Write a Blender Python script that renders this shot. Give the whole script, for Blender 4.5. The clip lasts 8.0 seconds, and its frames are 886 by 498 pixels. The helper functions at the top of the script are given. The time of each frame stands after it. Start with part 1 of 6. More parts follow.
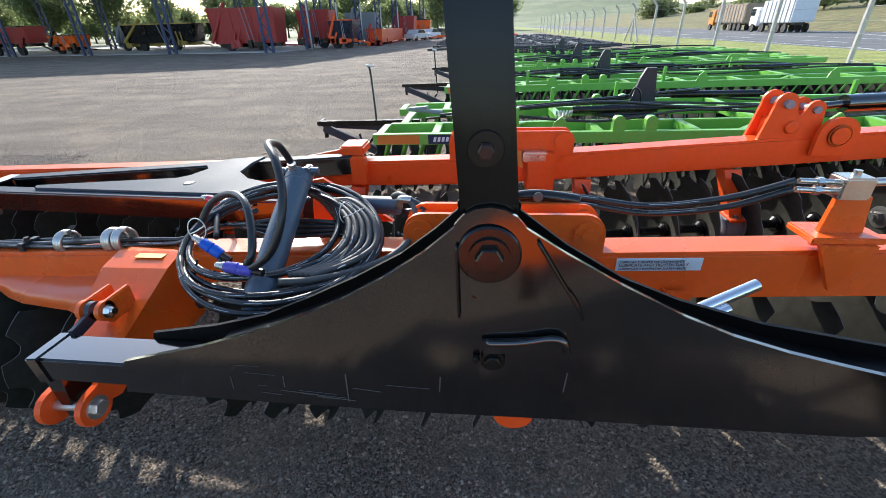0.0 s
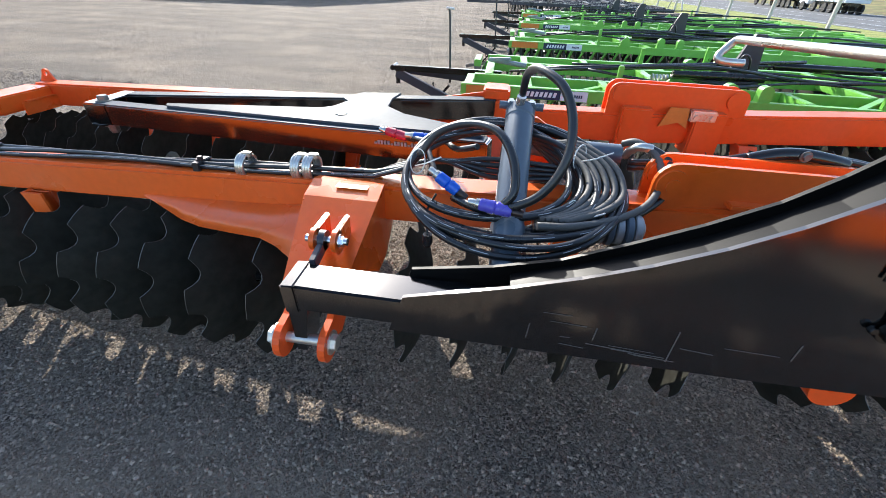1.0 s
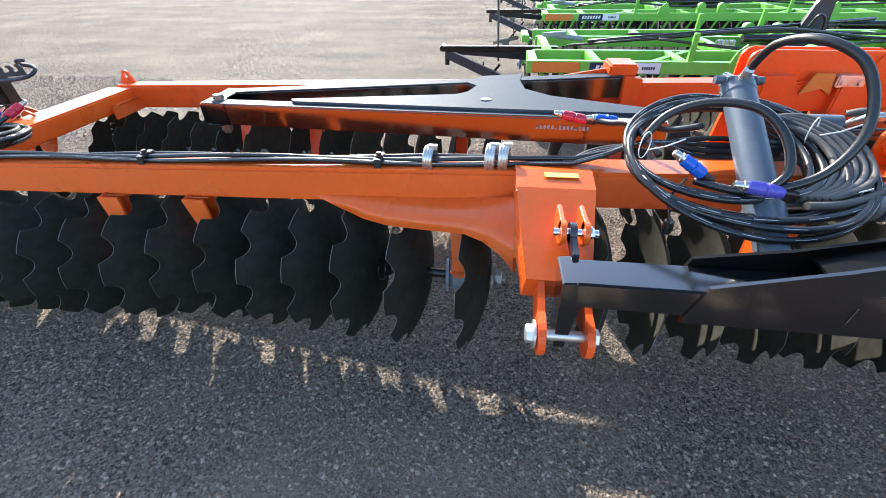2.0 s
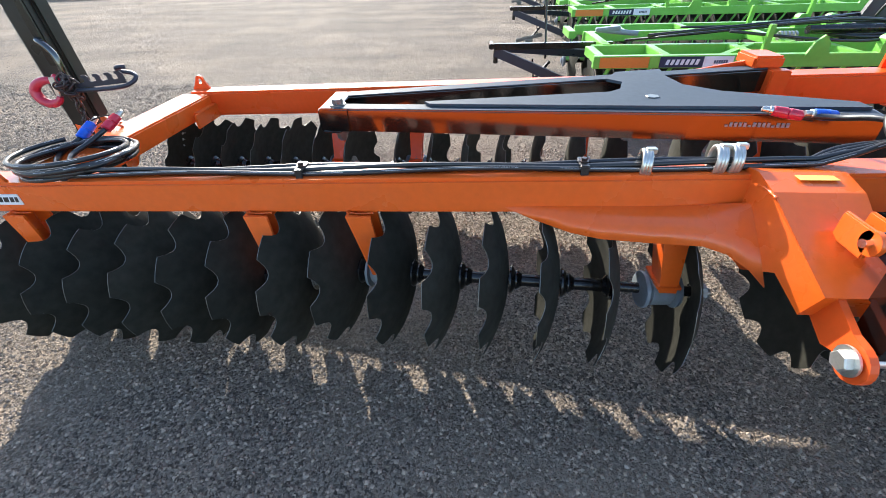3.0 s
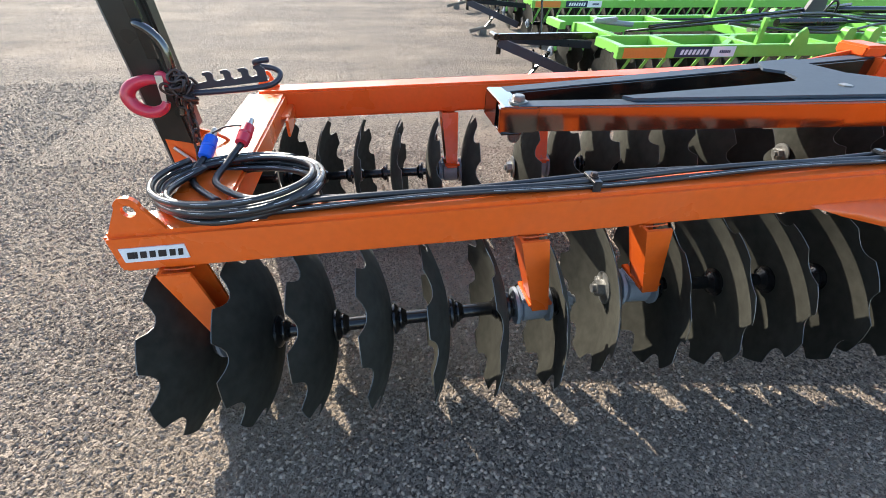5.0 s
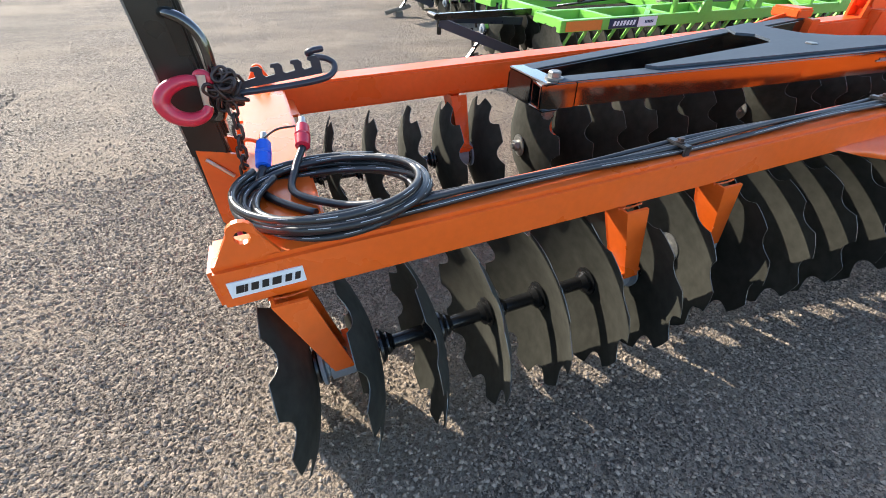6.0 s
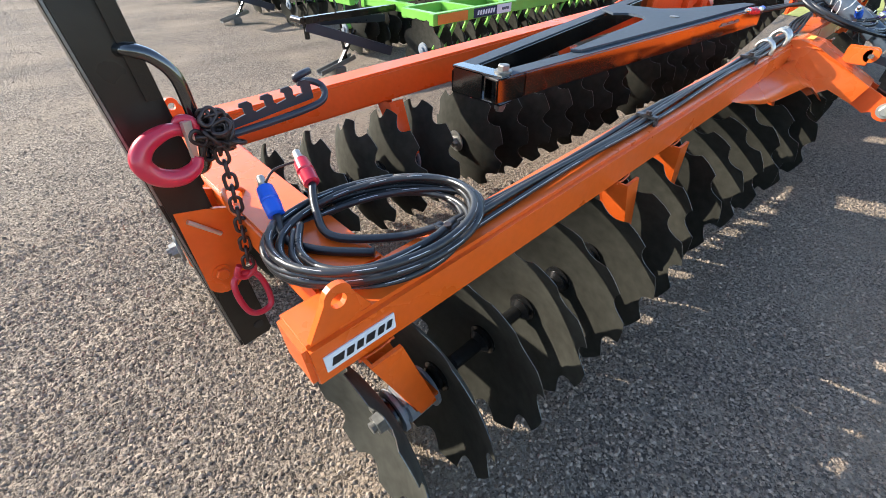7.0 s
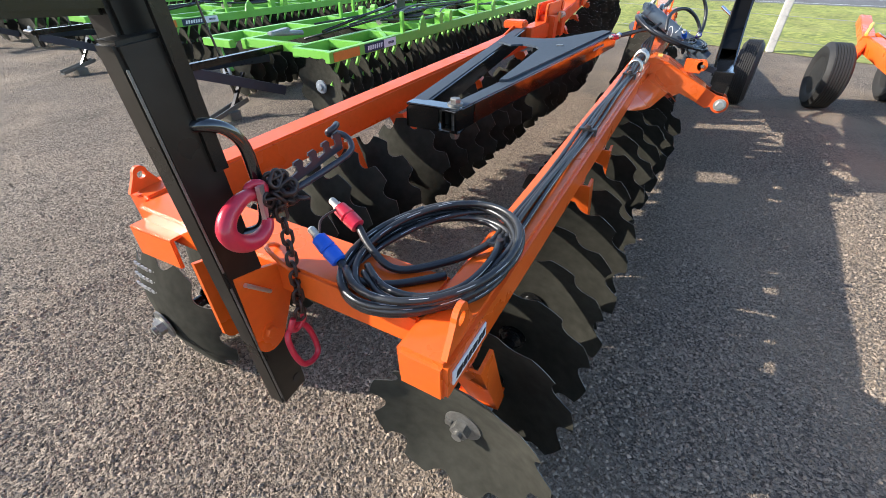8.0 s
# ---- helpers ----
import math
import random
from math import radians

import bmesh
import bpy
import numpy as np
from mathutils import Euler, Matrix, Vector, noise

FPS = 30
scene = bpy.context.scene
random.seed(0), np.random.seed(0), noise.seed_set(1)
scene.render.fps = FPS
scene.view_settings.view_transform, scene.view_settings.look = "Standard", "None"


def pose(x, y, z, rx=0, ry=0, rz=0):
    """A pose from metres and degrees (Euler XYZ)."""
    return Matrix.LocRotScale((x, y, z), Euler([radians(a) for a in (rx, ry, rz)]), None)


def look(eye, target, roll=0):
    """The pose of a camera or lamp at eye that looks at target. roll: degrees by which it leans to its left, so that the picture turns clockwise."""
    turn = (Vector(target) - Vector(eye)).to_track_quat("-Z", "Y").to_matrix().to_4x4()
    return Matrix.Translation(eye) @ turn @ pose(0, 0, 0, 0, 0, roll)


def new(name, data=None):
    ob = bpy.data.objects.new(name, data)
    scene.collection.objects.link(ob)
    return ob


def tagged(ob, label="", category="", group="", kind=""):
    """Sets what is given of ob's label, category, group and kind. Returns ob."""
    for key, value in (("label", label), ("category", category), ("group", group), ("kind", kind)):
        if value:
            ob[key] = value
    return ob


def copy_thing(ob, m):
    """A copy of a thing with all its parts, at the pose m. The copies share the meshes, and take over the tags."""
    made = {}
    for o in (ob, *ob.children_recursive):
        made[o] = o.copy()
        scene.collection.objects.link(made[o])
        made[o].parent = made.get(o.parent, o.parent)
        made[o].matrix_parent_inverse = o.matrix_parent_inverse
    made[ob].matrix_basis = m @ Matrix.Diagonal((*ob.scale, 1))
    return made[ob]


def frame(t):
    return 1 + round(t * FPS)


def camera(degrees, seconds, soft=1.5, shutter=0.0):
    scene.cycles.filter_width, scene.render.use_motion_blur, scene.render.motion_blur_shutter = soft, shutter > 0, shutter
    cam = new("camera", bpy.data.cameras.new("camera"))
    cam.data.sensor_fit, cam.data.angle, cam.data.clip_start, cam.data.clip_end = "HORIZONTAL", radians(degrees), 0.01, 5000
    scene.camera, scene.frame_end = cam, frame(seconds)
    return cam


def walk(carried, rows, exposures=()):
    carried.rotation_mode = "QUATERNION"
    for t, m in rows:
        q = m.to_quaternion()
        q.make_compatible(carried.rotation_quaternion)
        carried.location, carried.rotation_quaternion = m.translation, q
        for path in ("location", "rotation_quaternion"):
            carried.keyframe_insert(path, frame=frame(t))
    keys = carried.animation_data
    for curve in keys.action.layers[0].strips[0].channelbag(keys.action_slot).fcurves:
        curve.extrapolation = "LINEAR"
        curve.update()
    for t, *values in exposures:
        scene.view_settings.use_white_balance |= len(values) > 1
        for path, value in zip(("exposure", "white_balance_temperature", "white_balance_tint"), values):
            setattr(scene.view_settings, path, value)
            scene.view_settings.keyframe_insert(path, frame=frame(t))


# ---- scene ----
cam = camera(93.1, 8.0, soft=0.9)
PATH = [
    (0, (0.214, 0.325, 1.821), (0.043, 2.083, 0.882), -1.7),
    (0.5, (-0.174, 0.317, 1.741), (-0.345, 2.047, 0.754), -0.9),
    (1, (-0.608, 0.322, 1.704), (-0.789, 1.989, 0.614), 2.9),
    (1.5, (-0.999, 0.271, 1.71), (-1.178, 1.904, 0.569), -0.2),
    (2, (-1.381, 0.288, 1.691), (-1.563, 1.907, 0.532), -0.4),
    (2.2, (-1.557, 0.334, 1.688), (-1.742, 1.951, 0.526), -0.5),
    (3.3, (-2.449, 0.425, 1.616), (-2.55, 2.052, 0.457), -1.3),
    (3.5, (-2.606, 0.473, 1.596), (-2.68, 2.101, 0.436), -0.7),
    (4, (-2.981, 0.611, 1.602), (-2.982, 2.235, 0.434), 2.1),
    (4.5, (-3.349, 0.673, 1.591), (-3.202, 2.288, 0.42), 1.9),
    (5, (-3.639, 0.735, 1.589), (-3.336, 2.317, 0.403), 1.8),
    (5.2, (-3.761, 0.786, 1.578), (-3.417, 2.357, 0.388), 1.2),
    (6.3, (-4.406, 1.04, 1.552), (-3.556, 2.361, 0.314), 3.1),
    (6.5, (-4.487, 1.096, 1.561), (-3.515, 2.33, 0.324), 3.6),
    (7, (-4.662, 1.335, 1.563), (-3.535, 2.434, 0.33), 0.8),
    (7.5, (-4.832, 1.521, 1.589), (-3.51, 2.39, 0.366), 2.8),
    (8, (-5.057, 1.652, 1.651), (-3.584, 2.373, 0.506), 0.6),
]
walk(cam, [(t, look(eye, target, roll)) for t, eye, target, roll in PATH], exposures=[(0, 1.12, 6050, 10), (1.0, 1.4, 6150, 10), (2.0, 1.80, 6150, 10), (3.5, 1.62, 6250, 10), (4.0, 1.62, 6250, 10), (4.5, 1.56, 6350, 10), (5.0, 1.68, 6350, 10), (6.5, 1.65, 6350, 10), (7.0, 1.6, 6350, 10), (8.0, 1.25, 6250, 11)])

# ---- light ----
SUN_AZ, SUN_EL = math.atan2(-0.47, 1.0), radians(28.2)   # the sun stands behind the harrow, slightly to its closed end
sun_from = Vector((math.sin(SUN_AZ) * math.cos(SUN_EL), math.cos(SUN_AZ) * math.cos(SUN_EL), math.sin(SUN_EL)))
sun = new("sun", bpy.data.lights.new("sun", "SUN"))
sun.data.energy, sun.data.angle, sun.data.color = 3.7, radians(0.55), (1.0, 0.93, 0.81)
sun.matrix_world = look(sun_from * 50, (0, 0, 0))
world = bpy.data.worlds.new("world")
scene.world = world
world.use_nodes = True
sky = world.node_tree.nodes.new("ShaderNodeTexSky")
sky.sky_type, sky.sun_disc = "NISHITA", False
sky.sun_elevation, sky.sun_rotation = SUN_EL, SUN_AZ
sky.dust_density, sky.air_density = 1.0, 1.0
world.node_tree.links.new(sky.outputs[0], world.node_tree.nodes["Background"].inputs[0])
world.node_tree.nodes["Background"].inputs[1].default_value = 0.138


# ---- materials ----
def material(name, colour, rough=0.5, metal=0.0, grain=60.0, vary=0.12, bump=0.0, dust=0.0, dust_colour=(0.30, 0.25, 0.19),
             coat=0.0, rough_vary=0.12, stain=3.0, per_piece=0.0, spec=0.5, haze=0.0, per_island=0.0, haze_low=0.36):
    """Paint, metal or rubber with fine grain, larger stains and a film of dust on what faces up."""
    m = bpy.data.materials.new(name)
    m.use_nodes = True
    nt = m.node_tree
    n, l = nt.nodes, nt.links
    b = n["Principled BSDF"]
    b.inputs["Metallic"].default_value = metal
    b.inputs["Specular IOR Level"].default_value = spec
    b.inputs["Coat Weight"].default_value = coat
    b.inputs["Coat Roughness"].default_value = 0.12
    co = n.new("ShaderNodeTexCoord")
    fine, big = n.new("ShaderNodeTexNoise"), n.new("ShaderNodeTexNoise")
    fine.inputs["Scale"].default_value, big.inputs["Scale"].default_value = grain, stain
    fine.inputs["Detail"].default_value, big.inputs["Detail"].default_value = 6, 5
    l.new(co.outputs["Object"], fine.inputs["Vector"]), l.new(co.outputs["Object"], big.inputs["Vector"])
    add = n.new("ShaderNodeMath")
    add.operation = "MULTIPLY_ADD"
    l.new(big.outputs[0], add.inputs[0])
    add.inputs[1].default_value = 1.0
    l.new(fine.outputs[0], add.inputs[2])
    ramp = n.new("ShaderNodeMapRange")
    ramp.inputs[1].default_value, ramp.inputs[2].default_value = 0.6, 1.4
    ramp.inputs[3].default_value, ramp.inputs[4].default_value = 1 - vary, 1 + vary
    l.new(add.outputs[0], ramp.inputs[0])
    mul = n.new("ShaderNodeVectorMath")
    mul.operation = "SCALE"
    mul.inputs[0].default_value = colour
    shade = ramp.outputs[0]
    if per_piece or per_island:
        info, pr, mm = n.new("ShaderNodeNewGeometry" if per_island else "ShaderNodeObjectInfo"), n.new("ShaderNodeMapRange"), n.new("ShaderNodeMath")
        pr.inputs[3].default_value, pr.inputs[4].default_value = 1 - (per_piece or per_island), 1 + (per_piece or per_island)
        mm.operation = "MULTIPLY"
        l.new(info.outputs["Random Per Island" if per_island else "Random"], pr.inputs[0]), l.new(pr.outputs[0], mm.inputs[0]), l.new(shade, mm.inputs[1])
        shade = mm.outputs[0]
    l.new(shade, mul.inputs["Scale"])
    last = mul.outputs[0]
    if dust:
        geo, sep, up, mx = n.new("ShaderNodeNewGeometry"), n.new("ShaderNodeSeparateXYZ"), n.new("ShaderNodeMapRange"), n.new("ShaderNodeMix")
        mx.data_type = "RGBA"
        l.new(geo.outputs["Normal"], sep.inputs[0])
        amount = n.new("ShaderNodeMath")
        amount.operation = "MULTIPLY"
        up.inputs[1].default_value, up.inputs[2].default_value = -0.6, 1.0
        up.inputs[3].default_value, up.inputs[4].default_value = 0.25 * dust, dust
        l.new(sep.outputs[2], up.inputs[0])
        l.new(up.outputs[0], amount.inputs[0]), l.new(big.outputs[0], amount.inputs[1])
        l.new(amount.outputs[0], mx.inputs[0]), l.new(last, mx.inputs[6])
        mx.inputs[7].default_value = (*dust_colour, 1)
        last = mx.outputs[2]
    if haze:
        hn, hr, hx = n.new("ShaderNodeTexNoise"), n.new("ShaderNodeMapRange"), n.new("ShaderNodeMix")
        hn.inputs["Scale"].default_value, hn.inputs["Detail"].default_value, hn.inputs["Distortion"].default_value = 2.2, 7, 0.6
        hr.inputs[1].default_value, hr.inputs[2].default_value = haze_low, 0.72
        hr.inputs[3].default_value, hr.inputs[4].default_value = 0.1 * haze, haze
        hx.data_type = "RGBA"
        l.new(co.outputs["Object"], hn.inputs["Vector"]), l.new(hn.outputs[0], hr.inputs[0])
        l.new(hr.outputs[0], hx.inputs[0]), l.new(last, hx.inputs[6])
        hx.inputs[7].default_value = (*dust_colour, 1)
        last = hx.outputs[2]
    l.new(last, b.inputs["Base Color"])
    rr = n.new("ShaderNodeMapRange")
    rr.inputs[1].default_value, rr.inputs[2].default_value = 0.3, 0.7
    rr.inputs[3].default_value, rr.inputs[4].default_value = max(0.03, rough - rough_vary), min(1, rough + rough_vary)
    l.new(big.outputs[0], rr.inputs[0]), l.new(rr.outputs[0], b.inputs["Roughness"])
    if bump:
        bp = n.new("ShaderNodeBump")
        bp.inputs["Strength"].default_value, bp.inputs["Distance"].default_value = bump, 0.004
        l.new(fine.outputs[0], bp.inputs["Height"]), l.new(bp.outputs[0], b.inputs["Normal"])
    return m


ORANGE = material("orange_paint", (0.80, 0.118, 0.008), 0.30, grain=35, vary=0.08, bump=0.04, dust=0.05, coat=0.22, spec=0.45, haze=0.07, haze_low=0.5)
ORANGE_RED = material("red_orange_paint", (0.78, 0.092, 0.010), 0.36, grain=35, vary=0.08, bump=0.04, dust=0.03, coat=0.08, spec=0.35, haze=0.06, haze_low=0.55)
BLACK = material("black_gloss_paint", (0.003, 0.003, 0.0032), 0.10, grain=14, vary=0.3, bump=0.015, dust=0.004, coat=1.0, rough_vary=0.04, haze=0.022, haze_low=0.5, dust_colour=(0.24, 0.215, 0.18), spec=0.9)
BLACK_SATIN = material("black_satin_paint", (0.003, 0.003, 0.003), 0.46, grain=25, vary=0.3, bump=0.02, dust=0.004, spec=0.14)
BLACK_WORN = material("worn_black_paint", (0.005, 0.0045, 0.004), 0.20, grain=30, vary=0.4, bump=0.04, dust=0.015, coat=0.25, rough_vary=0.13, haze=0.035, haze_low=0.42, spec=0.4)
MAST_BLACK = material("scuffed_black_mast_paint", (0.004, 0.0035, 0.0035), 0.17, grain=22, vary=0.5, bump=0.05, coat=0.0, rough_vary=0.10, haze=0.05, haze_low=0.5, dust_colour=(0.22, 0.15, 0.11), spec=0.26)
POST_BLACK = material("dusty_scuffed_black_paint", (0.008, 0.007, 0.006), 0.34, grain=26, vary=0.5, bump=0.06, dust=0.05, rough_vary=0.12, haze=0.16, haze_low=0.44, dust_colour=(0.20, 0.165, 0.12), spec=0.35)
# blue-grey base and film put the sky's reflection into dark paint
SKY_TINT_TOP = material("black_satin_paint_sky_tinted", (0.052, 0.066, 0.083), 0.62, grain=40, vary=0.15, dust=0.10, dust_colour=(0.2, 0.22, 0.25), spec=0.13, rough_vary=0.06)
# reddish base adds the orange beam's reflection to the black gloss
RAIL = material("black_gloss_paint_reflection_tint", (0.045, 0.009, 0.004), 0.10, grain=30, vary=0.3, bump=0.02, coat=1.0, spec=1.0, rough_vary=0.04)
DISC = material("dark_disc_steel", (0.072, 0.070, 0.058), 0.96, metal=0.98, grain=22, vary=0.35, bump=0.05, per_piece=0.2, rough_vary=0.03, spec=0.5)
# ground disc edge, made paler to paint in its bright rim highlight
EDGE = material("steel_edge_with_rim_highlight", (0.15, 0.147, 0.135), 0.46, metal=0.85, grain=60, vary=0.3)
AXLE = material("black_axle_paint", (0.010, 0.010, 0.010), 0.24, grain=60, vary=0.2)
CAST = material("cast_bearing_grey_paint", (0.22, 0.25, 0.28), 0.45, grain=60, vary=0.15, bump=0.1, dust=0.15)
BLUEGREY = material("blue_grey_cylinder_paint", (0.085, 0.115, 0.15), 0.36, grain=50, vary=0.1, dust=0.1)
ZINC = material("zinc_plated_steel", (0.62, 0.60, 0.55), 0.32, metal=0.9, grain=120, vary=0.12)
DULL = material("dull_bolt_steel", (0.20, 0.195, 0.18), 0.42, metal=0.6, grain=90, vary=0.3, bump=0.1)
CHROME = material("bright_steel", (0.78, 0.78, 0.78), 0.14, metal=1.0, grain=100, vary=0.05)
RUBBER = material("black_hose_rubber", (0.012, 0.0135, 0.0165), 0.34, grain=150, vary=0.25, bump=0.1, dust=0.06, spec=0.6)
DUSTY_RUBBER = material("dusty_hose_rubber", (0.06, 0.058, 0.055), 0.6, grain=120, vary=0.3, bump=0.1, dust=0.35, dust_colour=(0.34, 0.31, 0.27))
TYRE = material("tyre_rubber", (0.013, 0.0125, 0.012), 0.65, grain=40, vary=0.25, dust=0.05)
RED = material("red_enamel", (0.52, 0.018, 0.045), 0.3, grain=60, vary=0.12, coat=0.3)
BLUE = material("blue_anodised_plastic", (0.015, 0.11, 0.60), 0.3, grain=80, vary=0.1)
PURPLE = material("violet_plastic_sleeve", (0.11, 0.09, 0.50), 0.35, grain=80, vary=0.1)
WHITE = material("white_decal", (0.74, 0.76, 0.78), 0.45, grain=60, vary=0.06)
PRINT = material("grey_hose_print", (0.58, 0.56, 0.56), 0.6, grain=400, vary=0.5)
INK = material("black_print", (0.012, 0.012, 0.014), 0.5, vary=0.05)
NAVY = material("navy_decal", (0.016, 0.028, 0.07), 0.4, vary=0.1)
DECAL_ORANGE = material("orange_decal", (0.62, 0.20, 0.03), 0.45, vary=0.1)
DECAL_BLUE = material("pale_blue_decal", (0.60, 0.74, 0.78), 0.45, vary=0.08)
YELLOW = material("yellow_decal", (0.75, 0.50, 0.10), 0.45, vary=0.08)
GREEN = material("bright_green_paint", (0.175, 0.49, 0.06), 0.4, grain=25, vary=0.1, dust=0.16, coat=0.2)
NAVY_STEEL = material("dark_navy_steel_paint", (0.016, 0.019, 0.034), 0.35, grain=30, vary=0.2, dust=0.12)
CHAIN = material("oiled_chain_steel", (0.06, 0.042, 0.038), 0.4, metal=0.6, grain=90, vary=0.3)
CABLE_TIE = material("white_cable_tie", (0.75, 0.75, 0.72), 0.5, vary=0.05)
CONCRETE = material("pale_concrete", (0.50, 0.48, 0.44), 0.85, grain=20, vary=0.2, bump=0.3)
GALV = material("galvanised_wire", (0.40, 0.40, 0.40), 0.5, metal=0.6, vary=0.15)


def ground_material(name, low, mid, high, scale, bump, patch, patch_colour):
    """Loose ground: small stones by Voronoi cells of two sizes, and broad patches of paler dust."""
    m = bpy.data.materials.new(name)
    m.use_nodes = True
    nt = m.node_tree
    n, l = nt.nodes, nt.links
    b = n["Principled BSDF"]
    co = n.new("ShaderNodeTexCoord")
    cell, cell2, pat, tiny = (n.new("ShaderNodeTexVoronoi"), n.new("ShaderNodeTexVoronoi"), n.new("ShaderNodeTexNoise"), n.new("ShaderNodeTexNoise"))
    cell.inputs["Scale"].default_value, cell2.inputs["Scale"].default_value = scale, scale * 2.6
    pat.inputs["Scale"].default_value, pat.inputs["Detail"].default_value = 0.75, 11
    tiny.inputs["Scale"].default_value, tiny.inputs["Detail"].default_value = scale * 6, 4
    warp = n.new("ShaderNodeTexNoise")
    warp.inputs["Scale"].default_value = scale * 0.8
    wadd = n.new("ShaderNodeMixRGB")
    wadd.inputs[0].default_value = 0.02
    for x in (cell2, pat, tiny, warp):
        l.new(co.outputs["Object"], x.inputs["Vector"])
    l.new(co.outputs["Object"], wadd.inputs[1]), l.new(warp.outputs["Color"], wadd.inputs[2])
    l.new(wadd.outputs[0], cell.inputs["Vector"])
    sep = n.new("ShaderNodeSeparateColor")
    l.new(cell.outputs["Color"], sep.inputs[0])
    mixv = n.new("ShaderNodeMath")
    mixv.operation = "MULTIPLY_ADD"
    l.new(tiny.outputs[0], mixv.inputs[0])
    mixv.inputs[1].default_value = 0.5
    half = n.new("ShaderNodeMath")
    half.operation = "MULTIPLY"
    half.inputs[1].default_value = 0.6
    l.new(sep.outputs[0], half.inputs[0]), l.new(half.outputs[0], mixv.inputs[2])
    ramp = n.new("ShaderNodeValToRGB")
    ramp.color_ramp.elements[0].color, ramp.color_ramp.elements[0].position = (*low, 1), 0.2
    ramp.color_ramp.elements[1].color, ramp.color_ramp.elements[1].position = (*high, 1), 0.95
    e = ramp.color_ramp.elements.new(0.6)
    e.color = (*mid, 1)
    l.new(mixv.outputs[0], ramp.inputs[0])
    pr, mx = n.new("ShaderNodeMapRange"), n.new("ShaderNodeMix")
    pr.inputs[1].default_value, pr.inputs[2].default_value, pr.inputs[4].default_value = 0.46, 0.62, patch
    l.new(pat.outputs[0], pr.inputs[0])
    mx.data_type = "RGBA"
    l.new(pr.outputs[0], mx.inputs[0]), l.new(ramp.outputs[0], mx.inputs[6])
    mx.inputs[7].default_value = (*patch_colour, 1)
    broad, stretch, br, tone = n.new("ShaderNodeTexNoise"), n.new("ShaderNodeMapping"), n.new("ShaderNodeMapRange"), n.new("ShaderNodeVectorMath")
    broad.inputs["Scale"].default_value, broad.inputs["Detail"].default_value = 0.5, 8
    stretch.inputs["Scale"].default_value, stretch.inputs["Rotation"].default_value = (0.45, 2.2, 1.0), (0, 0, 0.25)
    br.inputs[1].default_value, br.inputs[2].default_value, br.inputs[3].default_value, br.inputs[4].default_value = 0.3, 0.7, 0.78, 1.18
    l.new(co.outputs["Object"], stretch.inputs["Vector"]), l.new(stretch.outputs[0], broad.inputs["Vector"]), l.new(broad.outputs[0], br.inputs[0])
    tone.operation = "SCALE"
    l.new(mx.outputs[2], tone.inputs[0]), l.new(br.outputs[0], tone.inputs["Scale"])
    l.new(tone.outputs[0], b.inputs["Base Color"])
    b.inputs["Roughness"].default_value = 0.9
    # each stone is a facet tilted its own way
    away, lean, tilt = n.new("ShaderNodeVectorMath"), n.new("ShaderNodeVectorMath"), n.new("ShaderNodeVectorMath")
    away.operation, lean.operation, tilt.operation = "SUBTRACT", "MULTIPLY_ADD", "DOT_PRODUCT"
    l.new(wadd.outputs[0], away.inputs[0]), l.new(cell.outputs["Position"], away.inputs[1])
    lean.inputs[1].default_value, lean.inputs[2].default_value = (2.2 * scale,) * 3, (-1.1 * scale,) * 3
    l.new(cell.outputs["Color"], lean.inputs[0])
    l.new(away.outputs[0], tilt.inputs[0]), l.new(lean.outputs[0], tilt.inputs[1])
    hd = n.new("ShaderNodeMath")
    hd.operation = "MULTIPLY_ADD"
    hd.inputs[1].default_value = -0.8
    l.new(cell.outputs["Distance"], hd.inputs[0]), l.new(tilt.outputs["Value"], hd.inputs[2])
    h = n.new("ShaderNodeMath")
    h.operation = "ADD"
    l.new(hd.outputs[0], h.inputs[0])
    h2 = n.new("ShaderNodeMath")
    h2.operation = "MULTIPLY"
    h2.inputs[1].default_value = -0.4
    l.new(cell2.outputs["Distance"], h2.inputs[0]), l.new(h2.outputs[0], h.inputs[1])
    bp = n.new("ShaderNodeBump")
    bp.inputs["Strength"].default_value, bp.inputs["Distance"].default_value = bump, 0.02
    l.new(h.outputs[0], bp.inputs["Height"]), l.new(bp.outputs[0], b.inputs["Normal"])
    return m


GRAVEL = ground_material("dark_gravel", (0.055, 0.042, 0.031), (0.272, 0.212, 0.159), (0.51, 0.415, 0.315), 104, 1.0, 0.75, (0.38, 0.29, 0.205))
PEBBLE = material("grey_pebbles", (0.275, 0.217, 0.165), 0.9, grain=300, vary=0.3, stain=30, bump=0.2, per_island=0.42, spec=0.2)
GRASS = ground_material("mown_grass", (0.10, 0.13, 0.02), (0.24, 0.27, 0.045), (0.40, 0.38, 0.10), 9, 0.5, 0.5, (0.34, 0.33, 0.10))
ASPHALT = ground_material("grey_asphalt", (0.09, 0.09, 0.092), (0.13, 0.13, 0.13), (0.19, 0.19, 0.18), 40, 0.2, 0.3, (0.15, 0.145, 0.14))
BANK = ground_material("dry_grass_bank", (0.10, 0.085, 0.03), (0.20, 0.155, 0.06), (0.26, 0.23, 0.07), 1.2, 0.5, 0.7, (0.11, 0.14, 0.03))
# greens lightened so the colour itself holds the haze of distance
FIELD = ground_material("far_field_haze_paled", (0.12, 0.15, 0.065), (0.17, 0.20, 0.09), (0.23, 0.25, 0.12), 0.05, 0.2, 0.5, (0.10, 0.12, 0.045))


# ---- shaping helpers ----
def V(*a):
    return Vector(a)


